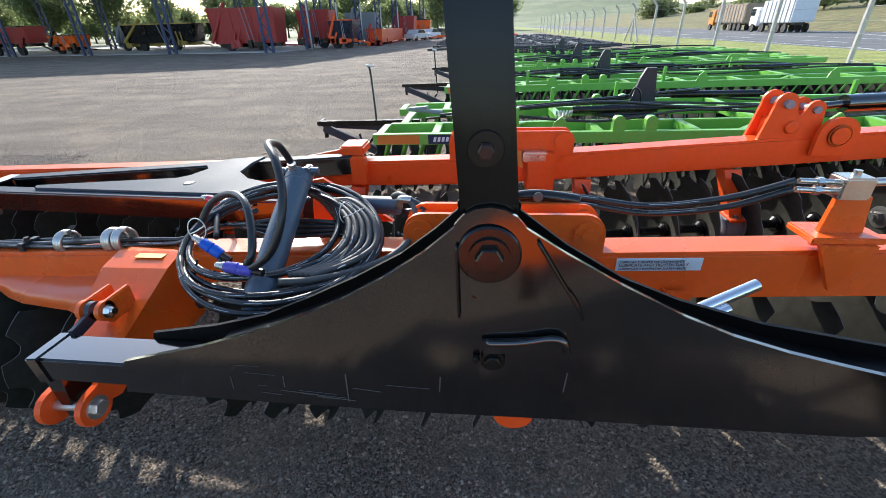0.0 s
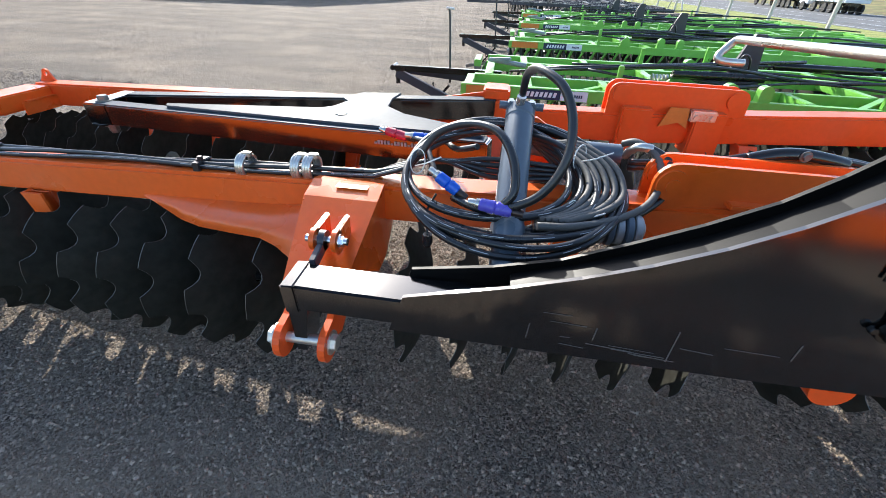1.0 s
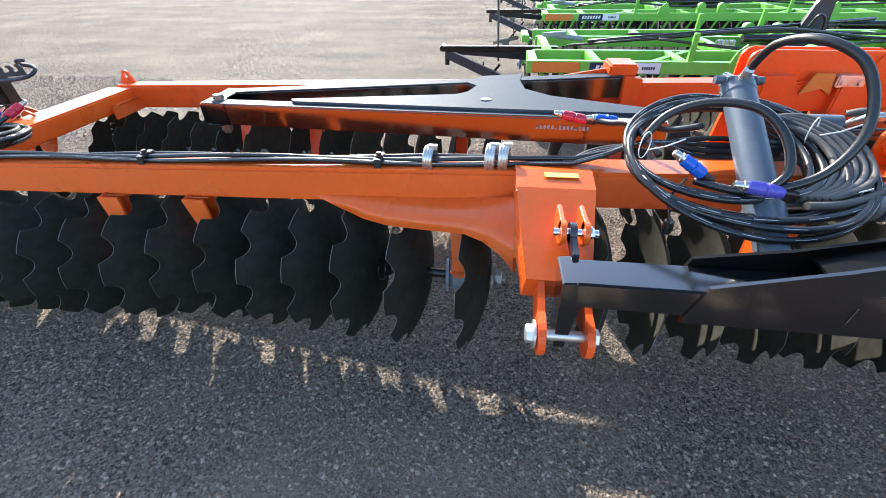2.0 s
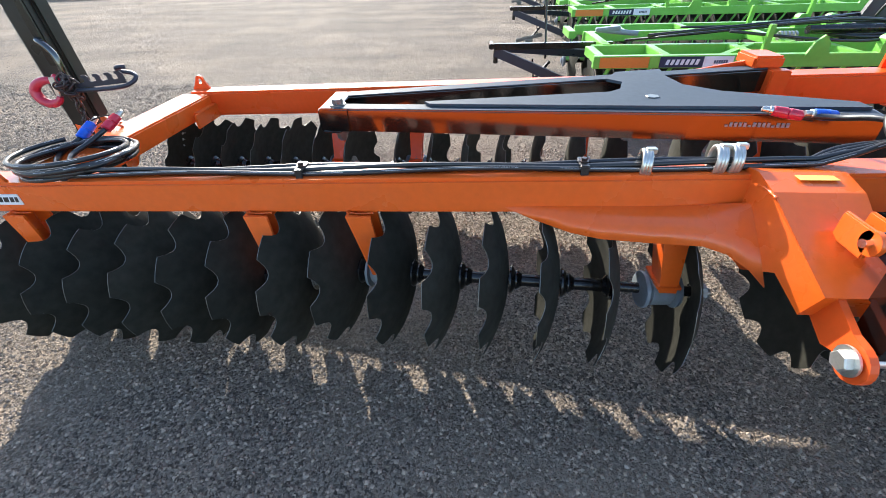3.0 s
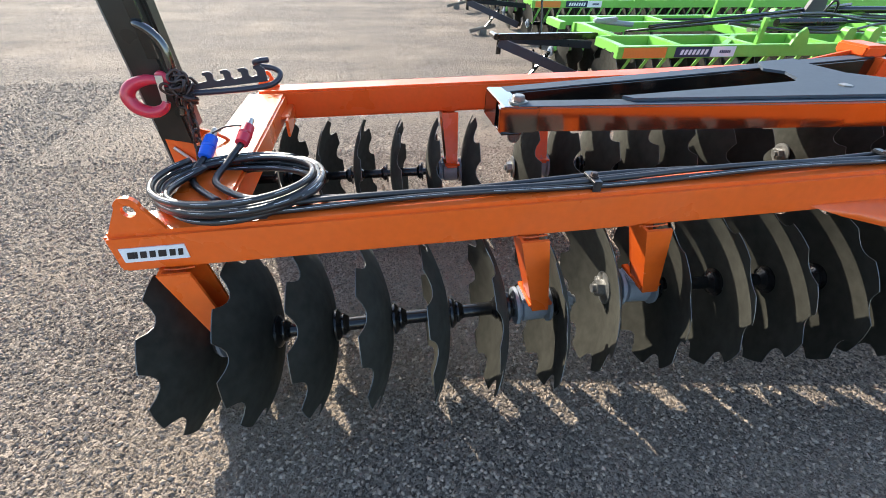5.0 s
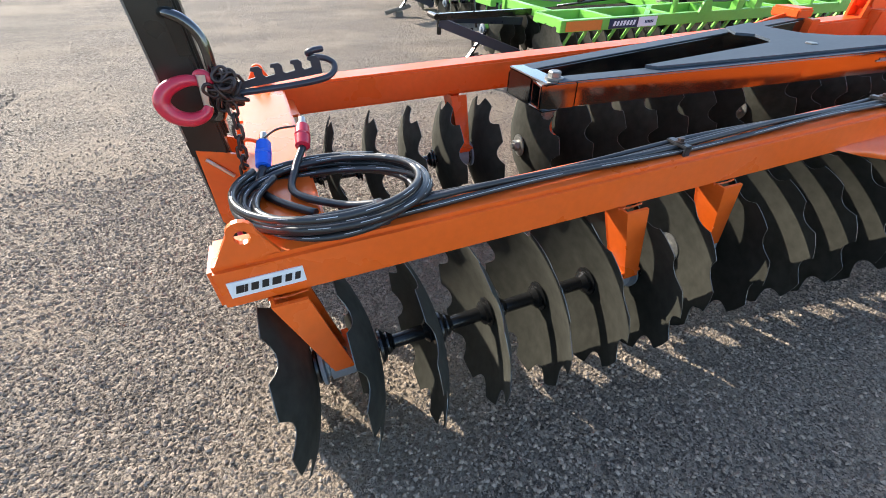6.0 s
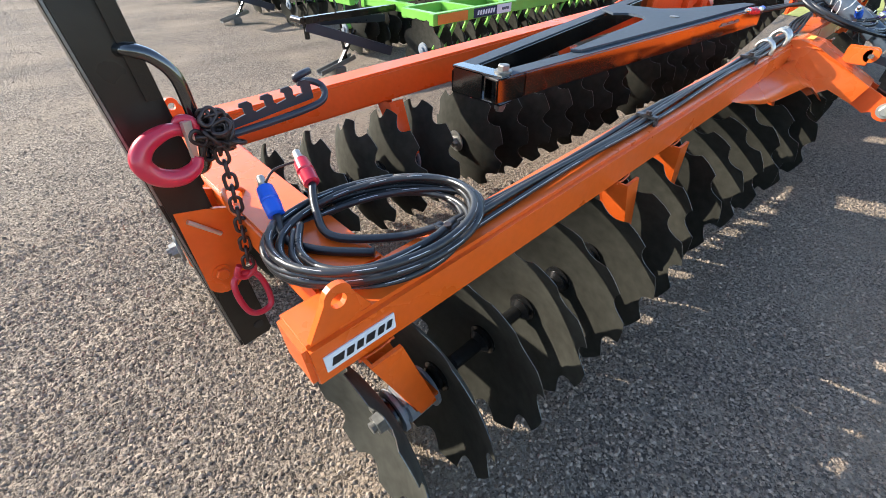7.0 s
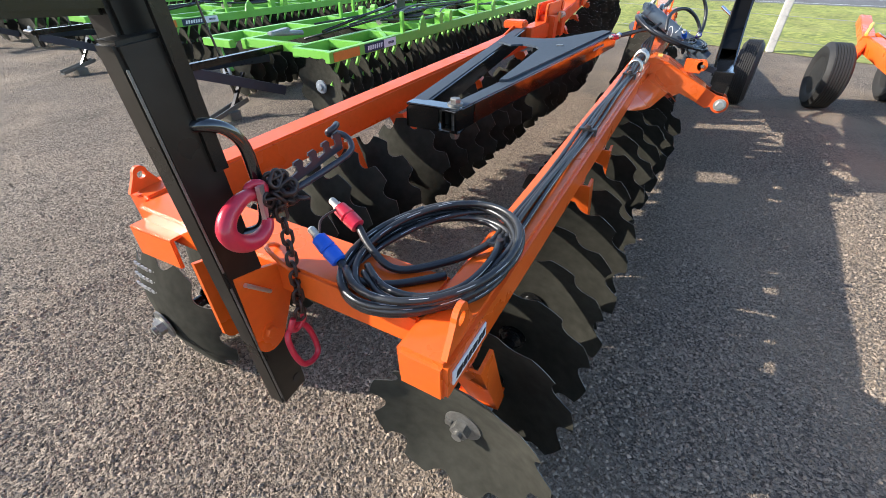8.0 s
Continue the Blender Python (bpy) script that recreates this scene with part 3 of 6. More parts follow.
def leg(x, place, axle, mat, lean, slant=0.0):
    """A hanging leg: two tapering cheeks welded under the beam, bolted to a bearing."""
    top, foot = place(x), axle(x + slant)
    cheek = []
    for side in (-0.034, 0.022):
        a, b, c, d = V(x - 0.05 + lean, 0, 0), V(x + 0.05 + lean, 0, 0), V(x + slant + 0.032, 0, 0), V(x + slant - 0.032, 0, 0)
        pts = [(a.x, top.z), (b.x, top.z), (c.x, foot.z + 0.05), (d.x, foot.z + 0.05)]
        bm = plate(pts, 0.012, None, 0)
        for v in bm.verts:
            f = (top.z - v.co.z) / (top.z - foot.z)
            v.co.y += top.y - 0.02 + (foot.y - 0.03 - top.y) * f + side * (2.0 - 0.7 * f)
        cheek.append(bm)
    web = plate([(x - 0.05 + lean, top.z), (x - 0.04 + lean, top.z), (x + slant - 0.022, foot.z + 0.06), (x + slant - 0.032, foot.z + 0.05)], 0.056, None, 0)
    for v in web.verts:
        f = (top.z - v.co.z) / (top.z - foot.z)
        v.co.y = top.y - 0.02 + (foot.y - 0.03 - top.y) * f + (v.co.y - 0.028) * (2.0 - 0.7 * f)
    base = block(x + slant - 0.045, x + slant + 0.045, foot.y - 0.085, foot.y + 0.055, foot.z + 0.066, foot.z + 0.078, None, 0.002)
    lg = part("gang_leg", join(*cheek, web, base), mat, HARROW)
    m = along(axle(x), axle(x + 1))
    m.translation = foot
    part("bearing", bearing, None, lg, "grey cast bearing housing", m=m)
    part("leg_bolt", hex_bolt(foot + V(0.0, -0.04, 0.078), (0, 0, 1), 0.014, 0.016), DULL, lg)
    part("leg_bolt", hex_bolt(foot + V(0.0, 0.04, 0.078), (0, 0, 1), 0.014, 0.016), DULL, lg)


for x, s in ((-4.29, 0.11), (-3.11, 0.055), (-2.67, 0.06), (-1.47, 0.01), (-0.3, 0.0), (0.95, 0.0), (2.1, 0.0), (3.3, 0.0)):
    leg(x, lambda q: near_at(q, 0.05, NEAR_H - 0.004), near_axle, ORANGE, 0.0, s)
for x in (-3.15, -2.6, -1.55, -0.6, 0.85, 1.75, 3.0):
    leg(x, lambda q: far_at(q, 0.05, FAR_H - 0.004), far_axle, ORANGE_RED, 0.0, 0.0)

# ---- black hinged A-frame on the harrow ----
def leg_bar(p0, p1, w, h):
    return bar(V(*p0) - V(0, 0, h / 2), V(*p1) - V(0, 0, h / 2), w, h, 0.006)


AFRAME = thing("drawbar_frame", (-1.6, 2.5, 0), "black steel drawbar frame laid flat between the gang beams", "drawbar frame")
def hollow_end(bm, direction, wall=0.010, depth=0.3):
    """Open the end of a square tube that faces the direction."""
    d = Vector(direction).normalized()
    bm.normal_update()
    f = max(bm.faces, key=lambda q: q.normal.dot(d) * q.calc_area() if q.normal.dot(d) > 0.9 else 0)
    bmesh.ops.inset_region(bm, faces=[f], thickness=wall)
    r = bmesh.ops.extrude_face_region(bm, geom=[f])
    bmesh.ops.translate(bm, verts=[v for v in r["geom"] if isinstance(v, bmesh.types.BMVert)], vec=-d * depth)
    bmesh.ops.delete(bm, geom=[f], context="FACES")
    bmesh.ops.recalc_face_normals(bm, faces=bm.faces[:])
    return bm


part("rail_end", hollow_end(leg_bar((-3.035, 2.62, 0.982), (-2.86, 2.5867, 0.99055), 0.103, 0.118), (-1, 0.19, 0), 0.010, 0.16), BLACK, AFRAME)
part("side_rail", leg_bar((-2.862, 2.587, 0.9905), (-0.62, 2.16, 1.10), 0.10, 0.115), RAIL, AFRAME, "glossy black side rail with the beam's orange reflection tinted into its colour")
part("side_rail", leg_bar((-2.98, 2.83, 0.985), (-0.60, 3.00, 1.085), 0.10, 0.115), BLACK, AFRAME)
top = [(-2.47, 2.545), (-1.56, 2.555), (-1.50, 2.60), (-1.46, 2.72), (-1.52, 2.80), (-1.44, 2.93), (-1.20, 2.945), (-1.22, 2.80), (-1.20, 2.62), (-1.08, 2.48), (-0.66, 2.24),
       (-0.66, 2.165), (-1.4, 2.30), (-2.44, 2.50)]
bm = plate(top, 0.014, None, 0)
bm.transform(Matrix(((1, 0, 0, 0), (0, 0, 1, 0), (0, -1, 0, 0), (0, 0, 0, 1))))
for v in bm.verts:
    v.co.z += 1.031 + 0.0485 * (v.co.x + 2.47)
bmesh.ops.recalc_face_normals(bm, faces=bm.faces[:])
part("top_plate", bm, SKY_TINT_TOP, AFRAME, "dark top plate with the sky's pale blue reflection in its colour")
# thin strips that paint the pale sky sheen on the rail tops
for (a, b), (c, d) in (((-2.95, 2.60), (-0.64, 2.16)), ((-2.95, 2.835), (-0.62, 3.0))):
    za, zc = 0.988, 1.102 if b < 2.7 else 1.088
    part("rail_top_sheen", bar((a, b, za), (c, d, zc), 0.085, 0.005, 0.001), SKY_TINT_TOP, AFRAME)
part("hinge_box", join(block(-3.03, -2.93, 2.56, 2.88, 0.855, 0.867), block(-3.03, -2.93, 2.56, 2.88, 0.975, 0.99), plate([(2.68, 0.862), (2.88, 0.862), (2.88, 0.96), (2.855, 0.983), (2.68, 0.983)], 0.012, Matrix(((0, 1, 0, -3.03), (1, 0, 0, 0), (0, 0, 1, 0), (0, 0, 0, 1))), 0), block(-3.03, -2.93, 2.865, 2.88, 0.86, 0.965)), BLACK, AFRAME)
part("hinge_bolt", join(hex_bolt((-2.945, 2.62, 0.99), (0, 0, 1), 0.030, 0.034), rod((-2.945, 2.62, 0.80), (-2.945, 2.62, 0.99), 0.02), hex_bolt((-2.945, 2.62, 0.855), (0, 0, -1), 0.030, 0.045)), DULL, AFRAME)
part("frame_bolt", hex_bolt((-1.4, 2.436, 1.068), (0, 0, 1), 0.032, 0.02), DULL, AFRAME)

# ---- yoke of the lifting mast ----
YOKE = thing("lift_yoke", (0.25, 1.12, 0), "black glossy steel yoke with curved twin plates and a bolted mast", "lift yoke")


def yoke_y(x):
    return 1.159 - 0.07 * (x + 0.825)


front_top = [(-0.80, 0.992), (-0.687, 1.028), (-0.523, 1.079), (-0.371, 1.136), (-0.233, 1.197), (-0.108, 1.262), (0.003, 1.331), (0.10, 1.403), (0.165, 1.462)]
right_top = [(0.305, 1.466), (0.384, 1.416), (0.502, 1.349), (0.634, 1.283), (0.741, 1.240), (0.857, 1.207), (0.968, 1.183), (1.043, 1.168), (1.25, 1.15), (1.36, 1.15)]
apex = [(0.235 + 0.083 * math.cos(a), 1.425 + 0.083 * math.sin(a)) for a in [math.radians(150 - 20 * k) for k in range(7)]]
low = [(1.40, 1.05), (1.05, 0.985), (0.434, 0.945), (0.054, 0.915), (-0.389, 0.89), (-0.635, 0.878), (-0.84, 0.868)]
for name, off in (("front_plate", 0.0), ("back_plate", 0.125)):
    outline = front_top + apex + right_top + low
    if off:
        outline = [(-0.80, 0.995), (-0.57, 1.045), (-0.40, 1.098), (-0.243, 1.175), (-0.102, 1.25), (0.023, 1.326), (0.111, 1.398), (0.165, 1.45)] + apex + [(0.305, 1.453), (0.411, 1.373), (0.548, 1.291), (0.683, 1.238), (0.879, 1.186), (1.147, 1.147), (1.36, 1.13)] + low
    bm = plate(outline, 0.012, None, 0)
    for v in bm.verts:
        v.co.y += yoke_y(v.co.x) + off
    part(name, bm, BLACK_SATIN if off else BLACK, YOKE)
for curve in (front_top[2:], right_top[:-1]):
    bm = bmesh.new()
    grid = [[bm.verts.new((x, yoke_y(x) + y, z - d)) for y, d in ((0.010, 0.045), (0.127, 0.045), (0.127, 0.053), (0.010, 0.053))] for x, z in curve]
    for a, b in zip(grid, grid[1:]):
        for k in range(4):
            bm.faces.new((a[k], a[(k + 1) % 4], b[(k + 1) % 4], b[k]))
    bm.faces.new(grid[0]), bm.faces.new(grid[-1])
    bmesh.ops.recalc_face_normals(bm, faces=bm.faces[:])
    part("inner_web", bm, BLACK_SATIN, YOKE)
tip0, tip1 = V(-1.125, 1.245, 0.915), V(-0.25, 1.185, 0.955)
part("cross_tube", bar(tip0, tip1, 0.118, 0.088, 0.006), BLACK, YOKE)
part("end_cap", join(bar(tip0 + V(-0.03, 0.0, -0.003), tip0 + V(0.012, 0, 0), 0.13, 0.098, 0.004), plate([(-1.155, 0.93), (-1.085, 0.93), (-1.115, 0.70), (-1.145, 0.70)], 0.10, pose(0, 1.195, 0), 0)), BLACK, YOKE)
part("cross_tube", bar(V(0.55, 1.13, 1.02), V(1.55, 1.06, 1.07), 0.112, 0.088, 0.006), BLACK_SATIN, YOKE)
mast = part("mast", bar((0.250, 1.135, 1.28), (0.135, 1.27, 2.75), 0.118, 0.10, 0.012, up=(0, 1, 0)), MAST_BLACK, YOKE, "worn black square mast")
part("mast_bolt", join(hex_bolt((0.235, 1.070, 1.405), (0, -1, 0), 0.029, 0.02), turned([(0, 0.062), (0.004, 0.066), (0.010, 0.062)], 28, pose(0.235, 1.074, 1.405, 0, 0, 90))), BLACK_WORN, YOKE)
part("mast_bolt", hex_bolt((0.224, 1.108, 1.614), (0, -1, -0.09), 0.016, 0.016, False), CHAIN, YOKE, "oily steel bolt")
part("bolt_ring", turned([(0, 0.034), (0.004, 0.036), (0.006, 0.034)], 24, pose(0.224, 1.110, 1.614, 0, 0, 90)), BLACK_WORN, YOKE)
lug = [(0.262, 0.93), (0.262, 0.835)] + [(0.316 + 0.054 * math.cos(a), 0.835 + 0.05 * math.sin(a)) for a in [math.radians(195 + 15 * k) for k in range(11)]] + [(0.37, 0.835), (0.37, 0.93)]
part("foot_lug", plate(lug, 0.06, pose(0, 1.15, 0.022), 0), ORANGE_RED, YOKE, "orange rounded lug below the plates")
strokes = random.Random(21)
scuffs = [bar((x, yoke_y(x) - 0.0012, z), (x + w, yoke_y(x + w) - 0.0012, z + strokes.uniform(-0.004, 0.004)), 0.0012, strokes.uniform(0.0008, 0.002), 0.0)
          for x, z, w in [(strokes.uniform(-0.50, -0.02), strokes.uniform(0.93, 1.03), strokes.uniform(0.02, 0.13)) for _ in range(11)]]
scuffs += [bar((x, yoke_y(x) - 0.0012, z), (x + 0.003, yoke_y(x) - 0.0012, z + h), 0.0012, 0.003, 0.0) for x, z, h in ((-0.13, 0.93, 0.10), (-0.31, 0.96, 0.04), (-0.47, 0.93, 0.05), (0.12, 1.0, 0.05), (0.42, 1.04, 0.06))]
tagged(part("paint_scuffs", join(*scuffs), DUSTY_RUBBER, YOKE, "thin pale scuffs in the black paint"), kind="stuff")
part("lock_bar", join(tube(smooth_path([(0.235, 1.072, 1.180), (0.31, 1.066, 1.190), (0.375, 1.062, 1.207), (0.402, 1.060, 1.200), (0.414, 1.061, 1.172)]), 0.0085, 10), bar((0.225, 1.078, 1.165), (0.40, 1.066, 1.19), 0.008, 0.045, 0.003)), BLACK, YOKE)
part("lock_bolt", join(hex_bolt((0.25, 1.078, 1.125), (0, -1, 0), 0.02, 0.016), hex_bolt((0.211, 1.081, 1.128), (0, -1, 0), 0.009, 0.012, False)), BLACK_WORN, YOKE)
part("pull_pin", join(rod((0.67, 1.178, 1.174), (0.905, 1.268, 1.23), 0.0155, 14), rod((0.70, 1.165, 1.168), (0.82, 1.212, 1.195), 0.013, 12)), CHROME, YOKE)
for path in ([(0.168, 1.082, 1.425), (0.170, 1.082, 1.33), (0.172, 1.082, 1.245)], [(0.33, 1.070, 1.44), (0.385, 1.067, 1.35), (0.425, 1.064, 1.285)], [(0.40, 1.066, 1.33), (0.42, 1.065, 1.30), (0.437, 1.064, 1.26)]):
    part("paint_run", tube(smooth_path(path, 5), 0.0035, 6), BLACK_WORN, YOKE)
# stamped serial row on the near side rail, unreadable small marks
sr0, sr1 = V(-2.98, 2.61 - 0.0525, 0.93), V(-0.62, 2.16 - 0.0525, 1.045)
serial = along(sr0, sr1)
tagged(part("serial_marks", join(*[block(1.85 + 0.017 * k, 1.861 + 0.017 * k, -0.003, 0.0, 0.005, 0.005 + (0.018 if k % 5 else 0.008), serial, 0) for k in range(14)]), CAST, AFRAME, "row of small pale stamped marks"), kind="stuff")
# weld beads along the arm and the gusset
def bead(path, r=0.006):
    pts = smooth_path(path, 8)
    return tube(pts, [r * (0.8 + 0.3 * math.sin(2.1 * i)) for i in range(len(pts))], 7)


part("weld_bead", bead([(-1.268, 1.62, 1.0), (-1.268, 1.70, 1.0), (-1.268, 1.755, 0.97), (-1.268, 1.76, 0.90)]), ORANGE, HARROW)
for x in (-4.29, -3.11, -2.67, -1.49):
    part("weld_bead", bead([(x - 0.055, near_y(x) + 0.005, near_top(x) - NEAR_H), (x, near_y(x) + 0.002, near_top(x) - NEAR_H - 0.003), (x + 0.055, near_y(x) + 0.005, near_top(x) - NEAR_H)], 0.005), ORANGE, HARROW)

# ---- brackets in the middle and on the open side of the harrow ----
def round_plate(x0, x1, z0, z1, y, thick, r=0.06):
    pts = [(x0, z0)] + [(x0 + r - r * math.cos(a), z1 - r + r * math.sin(a)) for a in [math.radians(15 * k) for k in range(7)]] + \
          [(x1 - r + r * math.sin(a), z1 - r + r * math.cos(a)) for a in [math.radians(15 * k) for k in range(7)]] + [(x1, z0)]
    bm = plate(pts, thick, None, 0)
    bmesh.ops.translate(bm, verts=bm.verts[:], vec=(0, y, 0))
    return bm


for y in (1.70, 1.80):
    hp_ = part("hitch_plate", round_plate(-0.065, 0.66, 1.03, 1.228, y, 0.018, 0.075), ORANGE, HARROW)
    for x in (-0.005, 0.60):
        part("plate_pin", join(turned([(0, 0.052), (0.012, 0.052)], 24, pose(x, y - 0.012, 1.155, 0, 0, 90)), turned([(0, 0.024), (0.022, 0.024)], 16, pose(x, y - 0.022, 1.155, 0, 0, 90))), ORANGE, hp_)
for y in (2.93, 3.03):
    fp_ = part("hitch_plate", round_plate(0.02, 0.78, 1.00, 1.245, y, 0.018), ORANGE_RED, HARROW)
    for x in (0.09, 0.71):
        part("plate_pin", turned([(0, 0.05), (0.012, 0.05)], 24, pose(x, y - 0.012, 1.185, 0, 0, 90)), ORANGE_RED, fp_)
for x in (0.10, 0.50):
    part("beam_stub", block(x, x + 0.17, 2.86, 3.02, 0.88, 1.125, None, 0.008), ORANGE_RED, HARROW)
part("lock_block", join(block(0.47, 0.615, 2.86, 2.925, 1.072, 1.135, None, 0.008), rod((0.50, 2.85, 1.10), (0.50, 2.87, 1.10), 0.014), rod((0.585, 2.85, 1.10), (0.585, 2.87, 1.10), 0.014)), ZINC, HARROW, "bright zinc block between the plates")
part("triangle_marker", plate([(0.32, 1.03), (0.36, 1.14), (0.46, 1.14), (0.475, 1.03), (0.42, 1.06)], 0.01, pose(0, 2.88, 0), 0), DECAL_ORANGE, HARROW)
part("stop_block", block(0.18, 0.45, 1.66, 1.74, 1.10, 1.118, None, 0.004), ORANGE, HARROW)
# hinge cap where the drawbar frame meets the front beam
part("hinge_cap", join(block(-0.70, -0.54, 2.96, 3.16, 1.085, 1.15, None, 0.012), plate([(-0.98, 1.06), (-0.60, 1.13), (-0.60, 1.06)], 0.015, pose(0, 3.05, 0), 0), block(-0.62, -0.52, 2.90, 2.97, 0.92, 1.09, None, 0.006)), ORANGE_RED, HARROW)
part("hinge_post", rod((-0.62, 3.02, 0.90), (-0.62, 3.02, 1.10), 0.035), BLACK, HARROW)
# diagonal plates from the middle of the rear beam
part("stay_plate", plate([(-0.52, 1.06), (-0.50, 1.255), (-0.45, 1.265), (-0.30, 1.17), (-0.16, 1.07)], 0.018, pose(0, 1.98, 0), 0), ORANGE_RED, HARROW)
# open-side lug with its pins, and the cylinder that starts there
LUGY = 3.02
for dy in (0.0, 0.13):
    ears = [(1.87, 1.14), (1.90, 1.27)] + [(1.98 + 0.062 * math.cos(a), 1.37 + 0.062 * math.sin(a)) for a in [math.radians(190 - 20 * k) for k in range(10)]] + [(2.058, 1.31), (2.085, 1.30)] + \
        [(2.15 + 0.052 * math.cos(a), 1.335 + 0.052 * math.sin(a)) for a in [math.radians(165 - 20 * k) for k in range(9)]] + [(2.21, 1.20), (2.22, 1.14)]
    part("cylinder_lug", plate(ears, 0.02, pose(0, LUGY + dy, 0), 0), ORANGE_RED, HARROW)
part("lug_web", join(block(1.93, 2.19, LUGY + 0.018, LUGY + 0.132, 1.14, 1.285, None, 0.012)), ORANGE_RED, HARROW)
part("lug_boss", turned([(0, 0.036), (0.016, 0.036), (0.022, 0.028)], 20, pose(2.04, LUGY - 0.002, 1.235, 0, 0, -90)), ORANGE_RED, HARROW)
part("lug_pin", rod((1.98, LUGY - 0.035, 1.37), (1.98, LUGY + 0.17, 1.37), 0.024), CAST, HARROW)
part("lug_pin", rod((2.15, LUGY - 0.02, 1.335), (2.15, LUGY + 0.17, 1.335), 0.02), CAST, HARROW)
part("wing_lug", join(round_plate(2.17, 2.39, 1.08, 1.30, LUGY - 0.06, 0.03, 0.1)), ORANGE_RED, HARROW)
part("wing_pin", join(turned([(0, 0.062), (0.012, 0.062)], 24, pose(2.28, LUGY - 0.072, 1.20, 0, 0, 90))), BLACK, HARROW)
part("wing_pin", turned([(0, 0.048), (0.016, 0.048)], 24, pose(2.28, LUGY - 0.08, 1.20, 0, 0, 90)), ORANGE_RED, HARROW)
part("fold_cylinder", join(rod((2.15, LUGY + 0.07, 1.335), (2.4, LUGY + 0.08, 1.36), 0.022), rod((2.34, LUGY + 0.08, 1.355), (3.2, LUGY + 0.12, 1.38), 0.05, 20)), BLACK, HARROW)
# valve block on its bracket
part("valve_bracket", join(plate([(1.40, 1.09), (1.42, 1.275), (1.53, 1.275), (1.56, 1.09)], 0.018, pose(0, 1.765, 0), 0), block(1.36, 1.60, 1.715, 1.86, 1.118, 1.143, None, 0.005),
                           plate([(1.38, 1.12), (1.57, 1.12), (1.47, 0.94)], 0.02, pose(0, 1.70, 0), 0)), ORANGE, HARROW)
part("valve_block", join(block(1.39, 1.49, 1.725, 1.80, 1.277, 1.352, None, 0.006), rod((1.40, 1.757, 1.33), (1.27, 1.757, 1.335), 0.010), rod((1.40, 1.757, 1.30), (1.27, 1.757, 1.305), 0.010), rod((1.345, 1.757, 1.332), (1.325, 1.757, 1.333), 0.016, 6), rod((1.345, 1.757, 1.302), (1.325, 1.757, 1.303), 0.016, 6),
                         rod((1.49, 1.757, 1.33), (1.57, 1.757, 1.335), 0.014), rod((1.44, 1.757, 1.35), (1.44, 1.757, 1.372), 0.012)), ZINC, HARROW)
part("care_decal", block(0.715, 1.022, -0.004, 0.001, 0, 0.050, along(V(0, near_y(0.8) - 0.050, 1.011), V(1, near_y(0.8) + 0.010, 1.008)), 0), DECAL_BLUE, HARROW, "pale blue lubrication decal with three rows of print")


def text_mesh(body, size, m, depth=0.0006):
    cu = bpy.data.curves.new("txt", "FONT")
    cu.body, cu.size, cu.extrude = body, size, depth
    ob = bpy.data.objects.new("txt", cu)
    scene.collection.objects.link(ob)
    bpy.context.view_layer.update()
    me = bpy.data.meshes.new_from_object(ob.evaluated_get(bpy.context.evaluated_depsgraph_get()))
    bpy.data.objects.remove(ob)
    bpy.data.curves.remove(cu)
    me.transform(m @ pose(0, 0, 0, 90))
    return me


care = along(V(0, near_y(0.8) - 0.050, 1.011), V(1, near_y(0.8) + 0.010, 1.008))
for i, words in enumerate(("LUBRIFICAR Y REAPRETAR DIARIAMENTE", "LUBRICATE AND TIGHTEN DAILY", "LUBRICAR E REAPERTAR DIARIAMENTE")):
    me = text_mesh(words, (0.0133, 0.0165, 0.0133)[i], care @ Matrix.Translation((0.724, -0.0055, 0.005 + 0.0145 * i)))
    part("decal_print", me, NAVY, HARROW)

# ---- hydraulic cylinder and the big hose coil ----
CYL = thing("lift_cylinder", (-0.5, 1.75, 0), "blue-grey hydraulic cylinder standing in the harrow frame", "hydraulic cylinder")
cyl_top, cyl_low = V(-0.520, 1.932, 1.300), V(-0.535, 1.41, 0.985)
part("barrel", turned([(0, 0.048), (0.006, 0.054), (0.05, 0.054), (0.054, 0.051), (0.50, 0.051)], 28, along(cyl_top, cyl_low, (1, 0, 0))), BLUEGREY, CYL)
part("piston_gland", turned([(0.498, 0.045), (0.50, 0.056), (0.56, 0.056), (0.565, 0.045), (0.68, 0.045)], 28, along(cyl_top, cyl_low, (1, 0, 0))), BLUEGREY, CYL)
part("port_block", join(block(-0.570, -0.545, 1.90, 1.96, 1.285, 1.335, None, 0.005), block(-0.495, -0.470, 1.90, 1.96, 1.285, 1.335, None, 0.005), rod((-0.60, 1.93, 1.315), (-0.44, 1.93, 1.315), 0.014)), BLUEGREY, CYL)
part("hose_fitting", join(rod((-0.53, 1.905, 1.30), (-0.525, 1.88, 1.36), 0.017, 12), turned([(0, 0.020), (0.02, 0.020)], 6, along(V(-0.53, 1.90, 1.315), V(-0.525, 1.88, 1.36), (1, 0, 0)), flat=True)), ZINC, CYL)
part("second_barrel", turned([(0, 0.038), (0.34, 0.038)], 24, along(V(-0.12, 1.93, 1.165), V(-0.50, 2.02, 1.14))), BLUEGREY, CYL)
part("elbow", tube(smooth_path([(-0.115, 1.91, 1.17), (-0.11, 1.88, 1.20), (-0.09, 1.85, 1.225), (-0.05, 1.84, 1.225)]), 0.016, 10), ZINC, CYL)
STOPS = thing("depth_stop_rings", (-0.22, 1.53, 0), "row of galvanised stop rings on a rod", "stop rings")
